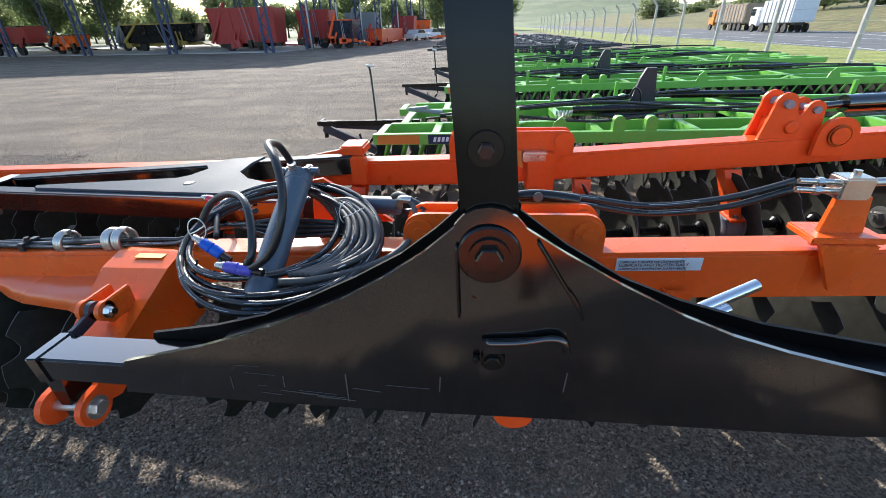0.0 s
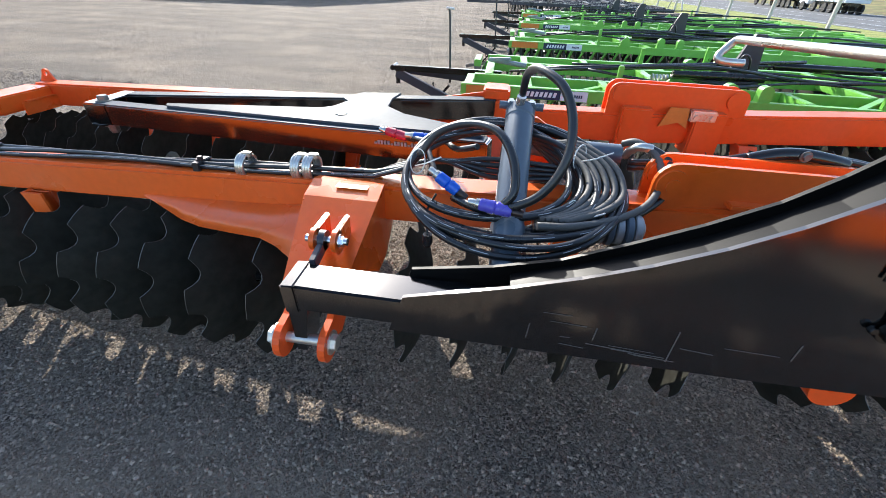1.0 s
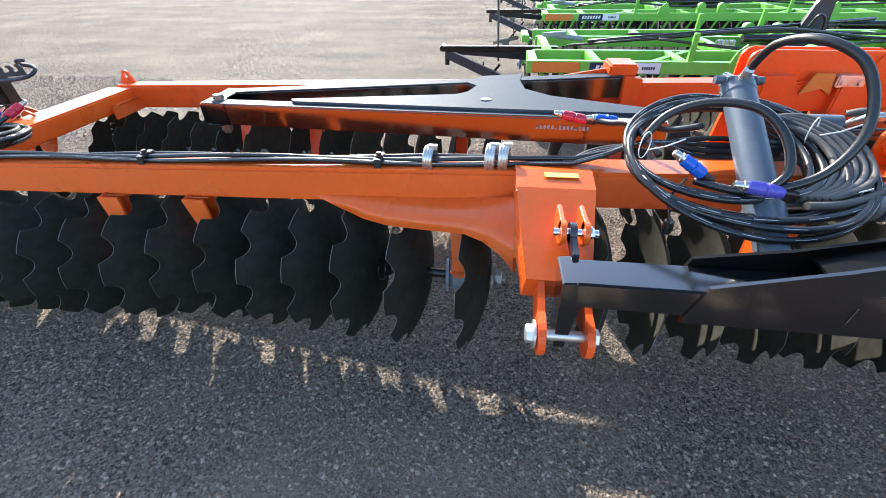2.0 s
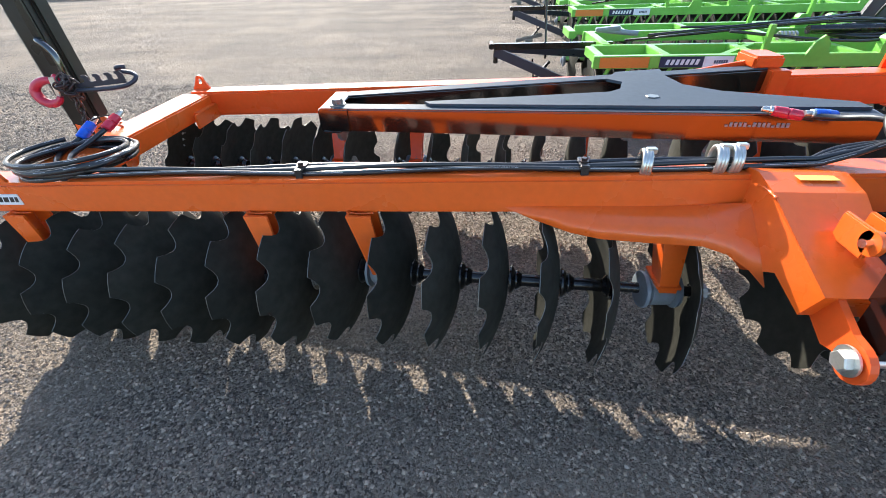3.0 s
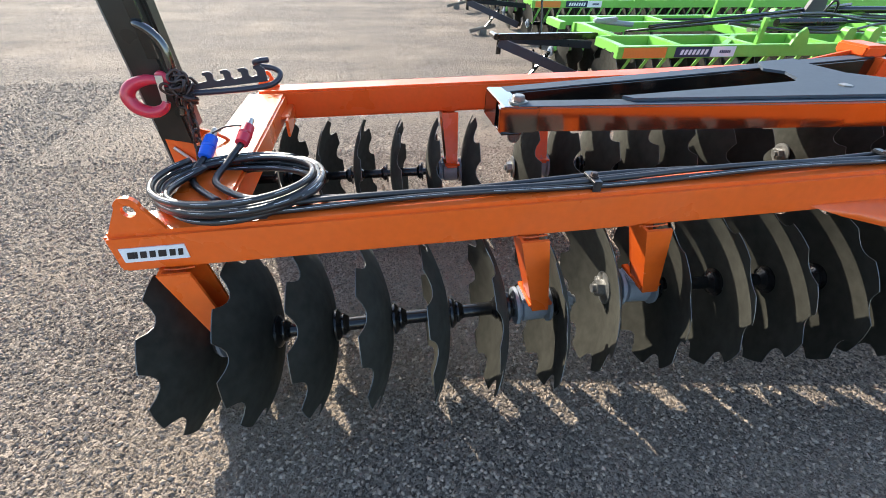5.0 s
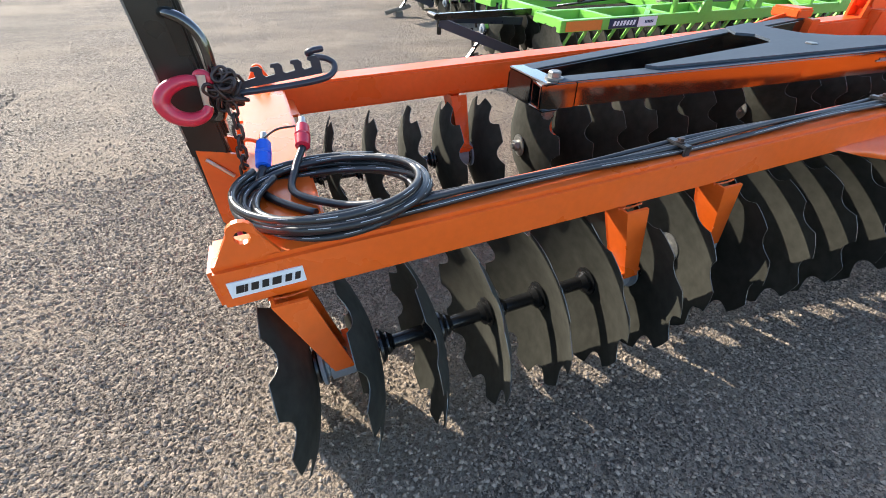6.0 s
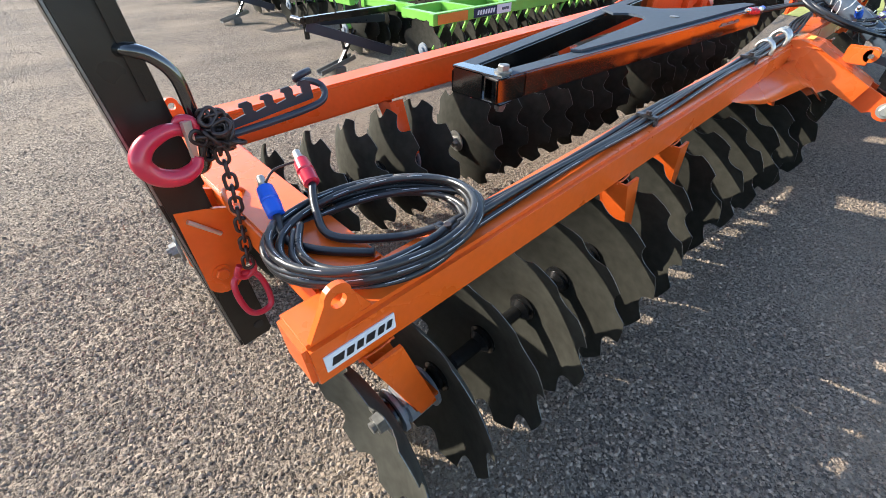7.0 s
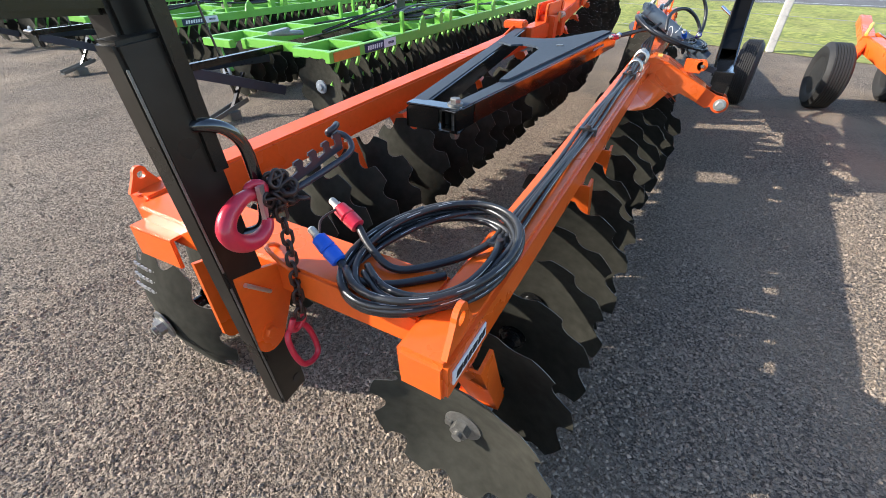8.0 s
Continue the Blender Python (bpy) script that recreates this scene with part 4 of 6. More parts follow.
for i in range(8):
    x = -0.335 + 0.030 * i
    part("stop_ring", turned([(0, 0.046), (0.004, 0.054 - 0.004 * (i % 2)), (0.020, 0.054 - 0.004 * (i % 2)), (0.025, 0.046)], 24, pose(x, 1.57 + 0.003 * i, 1.03)), GALV if i % 2 else BLUEGREY, STOPS)
part("stop_rod", rod((-0.45, 1.565, 1.03), (-0.09, 1.60, 1.03), 0.028), ZINC, STOPS)

rng = random.Random(7)


def loops(centre, ax, ay, turns, spread, steps=28, lift=0.0, phase=0.0):
    """A coil of several turns, each a little out of line with the last."""
    c, ax, ay = Vector(centre), Vector(ax), Vector(ay)
    nz = ax.cross(ay).normalized()
    pts, n = [], int(turns * steps)
    off = [(rng.uniform(0.86, 1.10), rng.uniform(0.80, 1.13), rng.uniform(-spread, spread), rng.uniform(-spread, spread)) for _ in range(int(turns) + 2)]
    for i in range(n + 1):
        k, f = divmod(i / steps, 1)
        k = int(k)
        f = f * f * (3 - 2 * f)
        s = [off[k][j] * (1 - f) + off[k + 1][j] * f for j in range(4)]
        a = math.tau * i / steps + phase
        pts.append(c + ax * math.cos(a) * s[0] + ay * math.sin(a) * s[1] + nz * s[2] + Vector((0, 0, 1)) * s[3] * 0.5 + nz * lift * i / n)
    return pts


def print_marks(path, r, every, length, width=0.0028):
    """Short white print strips along a hose."""
    bms, n, width = [], len(path), width * 0.72
    i = 3
    while i + length < n - 2:
        seg = path[i:i + length]
        bm = bmesh.new()
        prev = None
        for j, p in enumerate(seg):
            d = (seg[min(j + 1, len(seg) - 1)] - seg[max(j - 1, 0)]).normalized()
            out = (Vector((0.1, -0.75, 0.65)) - d * d.dot(Vector((0.1, -0.75, 0.65)))).normalized()
            side = d.cross(out).normalized()
            a, b = bm.verts.new(p + out * (r + 0.0006) + side * width / 2), bm.verts.new(p + out * (r + 0.0006) - side * width / 2)
            if prev:
                bm.faces.new((prev[0], prev[1], b, a))
            prev = (a, b)
        bms.append(bm)
        i += every
    return join(*bms)


def print_part(bm, h):
    return tagged(part("hose_print", bm, PRINT, h), kind="stuff")


COIL = thing("hydraulic_hose_coil", (-0.55, 1.67, 0), "big coil of black hydraulic hoses tied up over the harrow frame", "hose coil")
# the turns lie close together on one side and fan out on the other
for k, (ax, ay, back) in enumerate(((0.375, 0.285, 0.00), (0.345, 0.255, 0.012), (0.36, 0.30, -0.012), (0.305, 0.235, 0.02), (0.325, 0.27, 0.0), (0.285, 0.25, 0.03), (0.37, 0.31, -0.02))):
    w = [rng.uniform(-0.018, 0.018) for _ in range(6)]
    path = []
    for i in range(31):
        a = math.tau * i / 28 + 0.9 * k
        path.append(V(-0.90 + ax + ax * math.cos(a) + w[0] * math.sin(2 * a), 1.70 + back + ay * math.sin(a) + w[1] * math.cos(3 * a), 1.125 + 0.33 * ay * math.sin(a) + w[2] + w[3] * math.cos(2 * a) + 0.009 * (k % 3)))
    h = part("hose", tube(smooth_path(path, 2), 0.0118, 8), RUBBER, COIL)
    print_part(print_marks(smooth_path(path, 4), 0.0118, 7, 4, 0.0024), h)
for k in range(5):
    path = smooth_path([(-0.44 + 0.012 * k, 1.93 - 0.008 * k, 1.195), (-0.36 + 0.016 * k, 1.86, 1.19 + 0.006 * k), (-0.285 + 0.024 * k, 1.76, 1.165 + 0.004 * k), (-0.275 + 0.028 * k, 1.66, 1.125), (-0.34 + 0.028 * k, 1.57, 1.085 + 0.004 * k), (-0.44 + 0.02 * k, 1.51, 1.075)], 5)
    part("hose", tube(path, 0.0118, 8), DUSTY_RUBBER, COIL, "hose grey with dust")
part("hose", tube(smooth_path([(-0.135, 1.905, 1.215), (-0.095, 1.87, 1.235), (-0.035, 1.81, 1.205), (-0.03, 1.73, 1.145), (-0.085, 1.64, 1.10), (-0.19, 1.56, 1.08), (-0.33, 1.49, 1.075), (-0.45, 1.46, 1.08)], 6), 0.0125, 10), DUSTY_RUBBER, COIL, "hose grey with dust")
path = smooth_path([(-0.524, 1.875, 1.37), (-0.52, 1.80, 1.45), (-0.493, 1.672, 1.487), (-0.43, 1.575, 1.46), (-0.398, 1.515, 1.385), (-0.402, 1.465, 1.29), (-0.45, 1.45, 1.195), (-0.53, 1.46, 1.135), (-0.63, 1.50, 1.10), (-0.72, 1.58, 1.09)], 6)
part("hose", tube(path, 0.0132, 10), RUBBER, COIL)
path = smooth_path([(-0.86, 1.72, 1.17), (-0.80, 1.73, 1.25), (-0.70, 1.70, 1.30), (-0.60, 1.62, 1.31), (-0.545, 1.54, 1.26), (-0.53, 1.48, 1.18), (-0.56, 1.47, 1.13)], 6)
part("hose", tube(path, 0.0135, 10), RUBBER, COIL)
path = smooth_path([(-0.05, 1.84, 1.225), (0.0, 1.80, 1.20), (0.01, 1.74, 1.13), (-0.06, 1.68, 1.07), (-0.20, 1.60, 1.02), (-0.34, 1.55, 1.01), (-0.5, 1.53, 1.0)], 6)
part("hose", tube(path, 0.0125, 10), RUBBER, COIL)
for k in range(5):
    path = smooth_path([(-0.50 + 0.012 * k, 1.95, 1.21 - 0.008 * k), (-0.36, 1.86, 1.20 - 0.02 * k), (-0.25 - 0.012 * k, 1.75, 1.13 - 0.012 * k), (-0.27 - 0.02 * k, 1.64, 1.05), (-0.36 - 0.02 * k, 1.575, 1.015), (-0.55, 1.545, 1.0 - 0.006 * k)], 6)
    part("hose", tube(path, 0.0125, 8), RUBBER, COIL)
for x, y, z, mat, label, ex in ((-0.775, 1.585, 1.16, BLUE, "blue quick coupler sleeve", (0.07, -0.012, -0.045)), (-0.63, 1.47, 1.13, PURPLE, "violet quick coupler sleeve", (0.10, -0.01, -0.01)),
                                (-1.075, 2.10, 1.125, RED, "red quick coupler sleeve", (0.10, -0.03, -0.012)), (-0.95, 2.06, 1.125, BLUE, "blue quick coupler sleeve", (0.09, 0.01, -0.01))):
    a = V(x, y, z)
    d = V(*ex)
    L = d.length
    c = part("coupler", turned([(0, 0.015), (0.004, 0.019), (L * 0.45, 0.021), (L * 0.5, 0.017), (L * 0.55, 0.021), (L - 0.004, 0.019), (L, 0.015)], 18, along(a, a + d)), mat, COIL, label)
    part("coupler_tip", turned([(-0.035, 0.009), (-0.03, 0.012), (-0.012, 0.012), (-0.01, 0.016), (0.0, 0.016)], 14, along(a, a + d)), ZINC, c)
    part("crimp", turned([(L, 0.014), (L + 0.035, 0.0135)], 14, along(a, a + d)), CHAIN, c)
part("hose", tube(smooth_path([(-0.97, 2.07, 1.115), (-0.90, 2.0, 1.13), (-0.86, 1.85, 1.17), (-0.80, 1.70, 1.12)]), 0.0115, 8), RUBBER, COIL)
part("hose", tube(smooth_path([(-0.86, 2.07, 1.115), (-0.80, 1.98, 1.14), (-0.74, 1.85, 1.16), (-0.66, 1.78, 1.2)]), 0.0115, 8), RUBBER, COIL)
for c, r in (((-0.86, 1.69, 1.16), 0.045), ((-0.33, 1.60, 1.06), 0.05), ((-0.30, 1.79, 1.19), 0.045)):
    part("cable_tie", join(tube(smooth_path([(c[0] + r * 0.5 * math.cos(a), c[1] + r * 0.4 * math.cos(a), c[2] + r * math.sin(a)) for a in [math.tau * k / 8 for k in range(8)]], 3, True), 0.0022, 6, True),
                           tube([(c[0], c[1] - 0.04, c[2]), (c[0] + 0.04, c[1] - 0.06, c[2] + 0.02), (c[0] + 0.09, c[1] - 0.07, c[2] + 0.05)], 0.0025, 6)), CABLE_TIE, COIL)
part("dust_cap", join(turned([(0, 0.016), (0.03, 0.018), (0.045, 0.012)], 14, along(V(-0.79, 1.50, 0.985), V(-0.79, 1.50, 0.93), (1, 0, 0))), tube(smooth_path([(-0.79, 1.50, 0.985), (-0.80, 1.53, 1.05), (-0.77, 1.53, 1.12)]), 0.004, 6)), RUBBER, COIL)

# ---- hoses clipped along the rear beam ----
LINES = thing("hose_line", (-2.6, 1.9, 0), "black hydraulic hoses clipped along the top of the orange beam", "hose line")


def line_point(x, k):
    sag = 0.006 * math.sin(x * 5 + k)
    return near_at(x, 0.050 + 0.0175 * k + sag * 0.5, 0.0) + V(0, 0, 0.015 + 0.010 * (k == 1) + sag)


for k in range(4):
    path = [line_point(-3.98 + 0.075 * i, k) for i in range(40)]
    path += smooth_path([path[-1], near_at(-0.95, 0.06 + 0.02 * k, -0.05), V(-0.80 + 0.02 * k, 1.80, 1.13), V(-0.6, 1.80 + 0.01 * k, 1.08 + 0.02 * k), V(-0.35, 1.82, 1.09 + 0.015 * k)], 5)[1:]
    h = part("hose", tube(path, 0.0098, 8), RUBBER, LINES)
    if k in (0, 2):
        print_part(print_marks(smooth_path(path, 4), 0.0098, 36, 29, 0.0018), h)
for k in range(2):
    path = smooth_path([V(-0.1, 1.9, 1.13 + 0.02 * k), V(0.14, 1.87, 1.165 + 0.02 * k), V(0.28, 1.855, 1.205 + 0.02 * k), V(0.42, 1.85, 1.232 + 0.022 * k), V(0.62, 1.86, 1.205 + 0.025 * k), V(0.85, 1.86, 1.17 + 0.03 * k), V(1.08, 1.80, 1.22 + 0.035 * k), V(1.26, 1.757, 1.305 + 0.03 * k)], 6)
    h = part("hose", tube(path, 0.0125, 8), RUBBER, LINES)
    print_part(print_marks(path, 0.0125, 9, 5, 0.003), h)
sleeve = part("hose_sleeve", tube(smooth_path([(0.27, 1.845, 1.212), (0.35, 1.842, 1.238), (0.43, 1.84, 1.246), (0.52, 1.843, 1.236), (0.585, 1.85, 1.222)]), 0.024, 12), BLACK_WORN, LINES)
part("sleeve_bolt", hex_bolt((0.43, 1.816, 1.25), (0, -1, 0), 0.013, 0.012), DULL, sleeve)
for x in (-2.904, -1.815, -3.99):
    c = line_point(x, 1)
    cl = part("hose_clamp", join(block(x - 0.016, x + 0.016, c.y - 0.042, c.y + 0.046, c.z + 0.004, c.z + 0.016, None, 0.003), block(x - 0.014, x + 0.014, c.y - 0.042, c.y - 0.032, c.z - 0.03, c.z + 0.01, None, 0.002)), RUBBER, LINES)
    part("clamp_stand", block(x - 0.014, x + 0.014, c.y - 0.03, c.y + 0.03, c.z - 0.045, c.z - 0.022, None, 0.002), ORANGE, cl)
    part("clamp_bolt", hex_bolt(c + V(0, 0, 0.018), (0, 0, 1), 0.012, 0.014), CHAIN, cl)


def split_ring(x, r=0.046):
    c = line_point(x, 1) + V(0, 0, 0.004)
    pts = [c + V(0.006 * math.sin(a), r * 0.95 * math.sin(a), r * math.cos(a)) for a in [math.radians(-150 + 300 * k / 26) for k in range(27)]]
    return join(*[tube([p + V(dx, 0, 0) for p in pts], 0.009, 8) for dx in (-0.011, 0.0, 0.011)], block(c.x - 0.006, c.x + 0.03, c.y - 0.012, c.y + 0.012, c.z + r - 0.006, c.z + r + 0.012, None, 0.002))


for x in (-1.605, -1.365, -1.315):
    part("split_ring", split_ring(x), ZINC, LINES, "pale galvanised split ring")

# ---- short coil on the closed end ----
ENDCOIL = thing("hose_coil", (-4.1, 2.15, 0), "black hydraulic hoses coiled on the end of the frame", "hose coil")
for k in range(4):
    path = smooth_path(loops((-4.10, 2.16 - 0.006 * k, 0.880 + 0.006 * k), (0.245, -0.15, 0.035), (0.12, 0.180, 0.0), 2, 0.036, 24, 0.0, 0.5 + 0.8 * k), 2)
    h = part("hose", tube(path, 0.0112, 10), RUBBER, ENDCOIL)
    print_part(print_marks(smooth_path(path, 2), 0.0112, 7, 4, 0.0022), h)
for (p, q), mat, label in (((V(-4.255, 2.475, 0.935), V(-4.275, 2.385, 0.885)), BLUE, "blue quick coupler sleeve"), ((V(-4.115, 2.50, 0.965), V(-4.135, 2.41, 0.925)), RED, "red quick coupler sleeve")):
    L = (q - p).length
    c = part("coupler", turned([(0, 0.018), (0.004, 0.024), (L * 0.45, 0.027), (L * 0.5, 0.022), (L * 0.55, 0.027), (L - 0.004, 0.025), (L, 0.018)], 18, along(p, q)), mat, ENDCOIL, label)
    part("coupler_tip", turned([(-0.04, 0.009), (-0.035, 0.013), (-0.012, 0.013), (-0.01, 0.016), (0.0, 0.016)], 14, along(p, q)), ZINC, c)
part("hose", tube(smooth_path([(-4.275, 2.385, 0.885), (-4.30, 2.30, 0.86), (-4.26, 2.20, 0.855), (-4.16, 2.08, 0.86)]), 0.0125, 10), RUBBER, ENDCOIL)
part("hose", tube(smooth_path([(-4.135, 2.41, 0.925), (-4.18, 2.33, 0.885), (-4.2, 2.22, 0.86), (-4.08, 2.08, 0.87), (-3.98, 2.0, 0.90)]), 0.0125, 10), RUBBER, ENDCOIL)
for k, (dx, dz) in enumerate(((0.0, 0.0), (0.02, 0.012))):
    path = smooth_path([(-4.27 + dx, 2.30, 0.872 + dz), (-4.33 + dx, 2.20, 0.868 + dz), (-4.33 + dx, 2.08, 0.880 + dz), (-4.25 + dx, 1.99, 0.894 + dz), (-4.10 + dx, 1.965, 0.900 + dz), (-3.95, 1.97 + 0.016 * k, 0.902 + dz * 0.4)], 6)
    h = part("hose", tube(path, 0.0112, 10), RUBBER, ENDCOIL)
    print_part(print_marks(path, 0.0112, 14, 7), h)
part("wire_link", tube(smooth_path([(-4.25, 2.47, 0.95), (-4.2, 2.5, 0.965), (-4.12, 2.49, 0.97)]), 0.004, 6), CHAIN, ENDCOIL)
part("bent_handle", tube(smooth_path([(-4.33, 2.52, 0.83), (-4.345, 2.56, 0.87), (-4.32, 2.64, 0.885), (-4.27, 2.66, 0.86), (-4.25, 2.66, 0.83)]), 0.008, 8), ORANGE, HARROW)

# ---- post with hook and chain on the closed end ----
POST = thing("transport_post", (-4.38, 2.66, 0), "worn black steel post pinned to the end of the frame", "steel post")


def post_x(z):
    return -4.375 - 0.075 * z


part("post", bar((post_x(0.26), 2.64, 0.26), (post_x(1.515), 2.64, 1.515), 0.125, 0.075, 0.009, up=(0, 1, 0)), POST_BLACK, POST)
part("upper_post", bar((post_x(0.9) + 0.03, 2.69, 0.9), (post_x(2.4) + 0.03, 2.69, 2.4), 0.10, 0.09, 0.010, up=(0, 1, 0)), POST_BLACK, POST)
part("side_plate", plate([(post_x(1.2) + 0.03, 1.2), (post_x(1.2) + 0.066, 1.2), (post_x(1.7) + 0.066, 1.7), (post_x(1.7) + 0.03, 1.7)], 0.012, pose(0, 2.59, 0), 0), BLACK_WORN, POST)
part("post_arm", bar((-4.50, 2.70, 1.60), (-5.25, 2.66, 1.635), 0.09, 0.10, 0.012), BLACK_WORN, POST)
cheek = [(-4.485, 0.885), (-4.40, 0.865), (-4.30, 0.83), (-4.30, 0.70)] + [(-4.42 + 0.06 * math.cos(a), 0.60 + 0.06 * math.sin(a)) for a in [math.radians(-20 - 20 * k) for k in range(8)]]
for y in (2.60, 2.765):
    part("cheek_plate", plate(cheek, 0.014, pose(0, y, 0), 0), ORANGE, POST, "orange cheek plate")
part("cheek_bolt", hex_bolt((-4.425, 2.60, 0.625), (0, -1, 0), 0.022, 0.018), ORANGE, POST)
part("linch_pin", rod((-4.46, 2.592, 0.85), (-4.385, 2.592, 0.77), 0.007), ZINC, POST)
part("base_hole", turned([(0, 0.018), (0.004, 0.018)], 18, pose(-4.375, 2.5995, 0.33, 0, 0, 90)), INK, POST)
part("bow_handle", tube(smooth_path([(-4.45, 2.62, 1.315), (-4.43, 2.585, 1.32), (-4.39, 2.57, 1.30), (-4.358, 2.565, 1.25), (-4.352, 2.56, 1.17), (-4.350, 2.56, 1.08), (-4.365, 2.57, 1.01), (-4.40, 2.61, 0.99)]), 0.0165, 10), BLACK, POST)

for z0, z1, off in ((0.30, 0.86, -0.058), (0.92, 1.46, -0.058)):
    part("worn_edge", bar((post_x(z0) + off, 2.6045, z0), (post_x(z1) + off, 2.6045, z1), 0.006, 0.004, 0.001, up=(0, 1, 0)), DULL, POST, "bare worn steel edge")

HOOK = thing("lifting_hook", (-4.42, 2.52, 0), "red forged lifting hook with a safety latch hung on the post", "lifting hook")
hook_path = smooth_path([(-4.395, 2.53, 1.138), (-4.44, 2.522, 1.143), (-4.492, 2.515, 1.124), (-4.515, 2.508, 1.088), (-4.495, 2.503, 1.048), (-4.448, 2.50, 1.030), (-4.405, 2.503, 1.042), (-4.388, 2.508, 1.066)], 5)
n = len(hook_path)
part("hook_body", tube(hook_path, [0.014 + 0.011 * math.sin(math.pi * min(1, i / n * 1.05)) for i in range(n)], 14), RED, HOOK)
part("hook_eye", tube(smooth_path([(-4.385 + 0.019 * math.cos(a), 2.53 - 0.01 * math.cos(a), 1.142 + 0.019 * math.sin(a)) for a in [math.tau * k / 8 for k in range(8)]], 3, True), 0.012, 10, True), RED, HOOK)
part("latch", plate([(-0.012, 0), (0.012, 0), (0.008, -0.10), (-0.006, -0.105)], 0.012, pose(-4.385, 2.505, 1.16, 0, 6, 20), 0), ZINC, HOOK)


def link_mesh(length, width, r):
    pts = []
    for a in range(16):
        t = math.tau * a / 16
        pts.append(V((length / 2 - width / 2) * (1 if math.cos(t) > 0 else -1) + width / 2 * math.cos(t), width / 2 * math.sin(t), 0))
    return mesh_of(tube(pts, r, 8, True), "link")


CHAINS = thing("load_chain", (-4.34, 2.52, 0), "dark steel chain bunched at the hook above a red ring", "chain")
LINK = link_mesh(0.050, 0.031, 0.0055)
LINK.materials.append(CHAIN)
chain_path = smooth_path([(-4.325, 2.53, 1.09), (-4.325, 2.525, 0.98), (-4.335, 2.52, 0.87), (-4.345, 2.515, 0.77), (-4.36, 2.515, 0.67)], 3)
for i, (a, b) in enumerate(zip(chain_path, chain_path[1:])):
    part("link", LINK, None, CHAINS, m=along(a, b, (1, 0, 0)) @ pose((b - a).length / 2, 0, 0, 90 * (i % 2) + 20))
for i in range(44):
    p = V(-4.325 + rng.gauss(0, 0.021), 2.525 + rng.gauss(0, 0.019), 1.112 + rng.gauss(0, 0.022))
    part("link", LINK, None, CHAINS, m=Matrix.Translation(p) @ pose(0, 0, 0, rng.uniform(0, 180), rng.uniform(0, 180), rng.uniform(0, 180)))
ring = smooth_path([(-4.375 + 0.047 * math.copysign(abs(math.cos(a)) ** 0.7, math.cos(a)) - 0.008 * math.sin(a), 2.515 + 0.02 * math.sin(a), 0.556 + 0.078 * math.copysign(abs(math.sin(a)) ** 0.75, math.sin(a))) for a in [math.tau * k / 12 for k in range(12)]], 3, True)
part("master_ring", tube(ring, 0.0105, 10, True), RED, CHAINS, "red master ring")
part("shackle", tube(smooth_path([(-4.385, 2.52, 0.68), (-4.40, 2.525, 0.645), (-4.375, 2.53, 0.62), (-4.345, 2.525, 0.64), (-4.345, 2.515, 0.68)]), 0.010, 10), RED, CHAINS)

# comb-shaped hose holder
HOLDER = thing("hose_holder", (-4.1, 2.53, 0), "dark blue notched hose holder with a curled rod", "hose holder")
comb = [(0.0, 0.0), (0.30, 0.0), (0.30, 0.046), (0.288, 0.060), (0.262, 0.060), (0.258, 0.050), (0.268, 0.046), (0.268, 0.026)]
for x in (0.215, 0.150, 0.085):
    comb += [(x + 0.030, 0.022), (x + 0.022, 0.030), (x + 0.024, 0.048), (x + 0.014, 0.058), (x - 0.010, 0.058), (x - 0.014, 0.048), (x - 0.004, 0.044), (x - 0.004, 0.026)]
comb += [(0.05, 0.022), (0.0, 0.014)]
part("comb_plate", plate(comb, 0.006, along(V(-4.31, 2.525, 1.10), V(-4.03, 2.535, 1.125)), 0), NAVY_STEEL, HOLDER)
part("curled_rod", tube(smooth_path([(-4.34, 2.52, 1.09), (-4.15, 2.515, 1.10), (-4.02, 2.51, 1.115), (-3.975, 2.53, 1.13), (-3.965, 2.56, 1.15), (-3.99, 2.575, 1.165), (-4.03, 2.565, 1.175), (-4.05, 2.555, 1.19), (-4.03, 2.545, 1.20), (-4.0, 2.56, 1.20)], 6), 0.0105, 10), NAVY_STEEL, HOLDER)

# hooked hand rod on the mast
ROD = thing("hooked_rod", (0.3, 2.2, 0), "pale bent steel rod with a hooked end", "hooked rod")
part("bent_rod", tube(smooth_path([(0.215, 1.20, 1.612), (0.24, 1.60, 1.588), (0.26, 2.0, 1.563), (0.268, 2.19, 1.552), (0.262, 2.225, 1.545), (0.235, 2.215, 1.52), (0.204, 2.192, 1.491), (0.225, 2.18, 1.477), (0.30, 2.18, 1.475)], 6), 0.014, 10), ZINC, ROD)

# ---- green harrows in a row behind ----
GDISC = disc_mesh("green_harrow_disc", 0.34, 0.07, 8, 0.05, 48, 3)
GDISC.materials.append(DISC), GDISC.materials.append(EDGE)


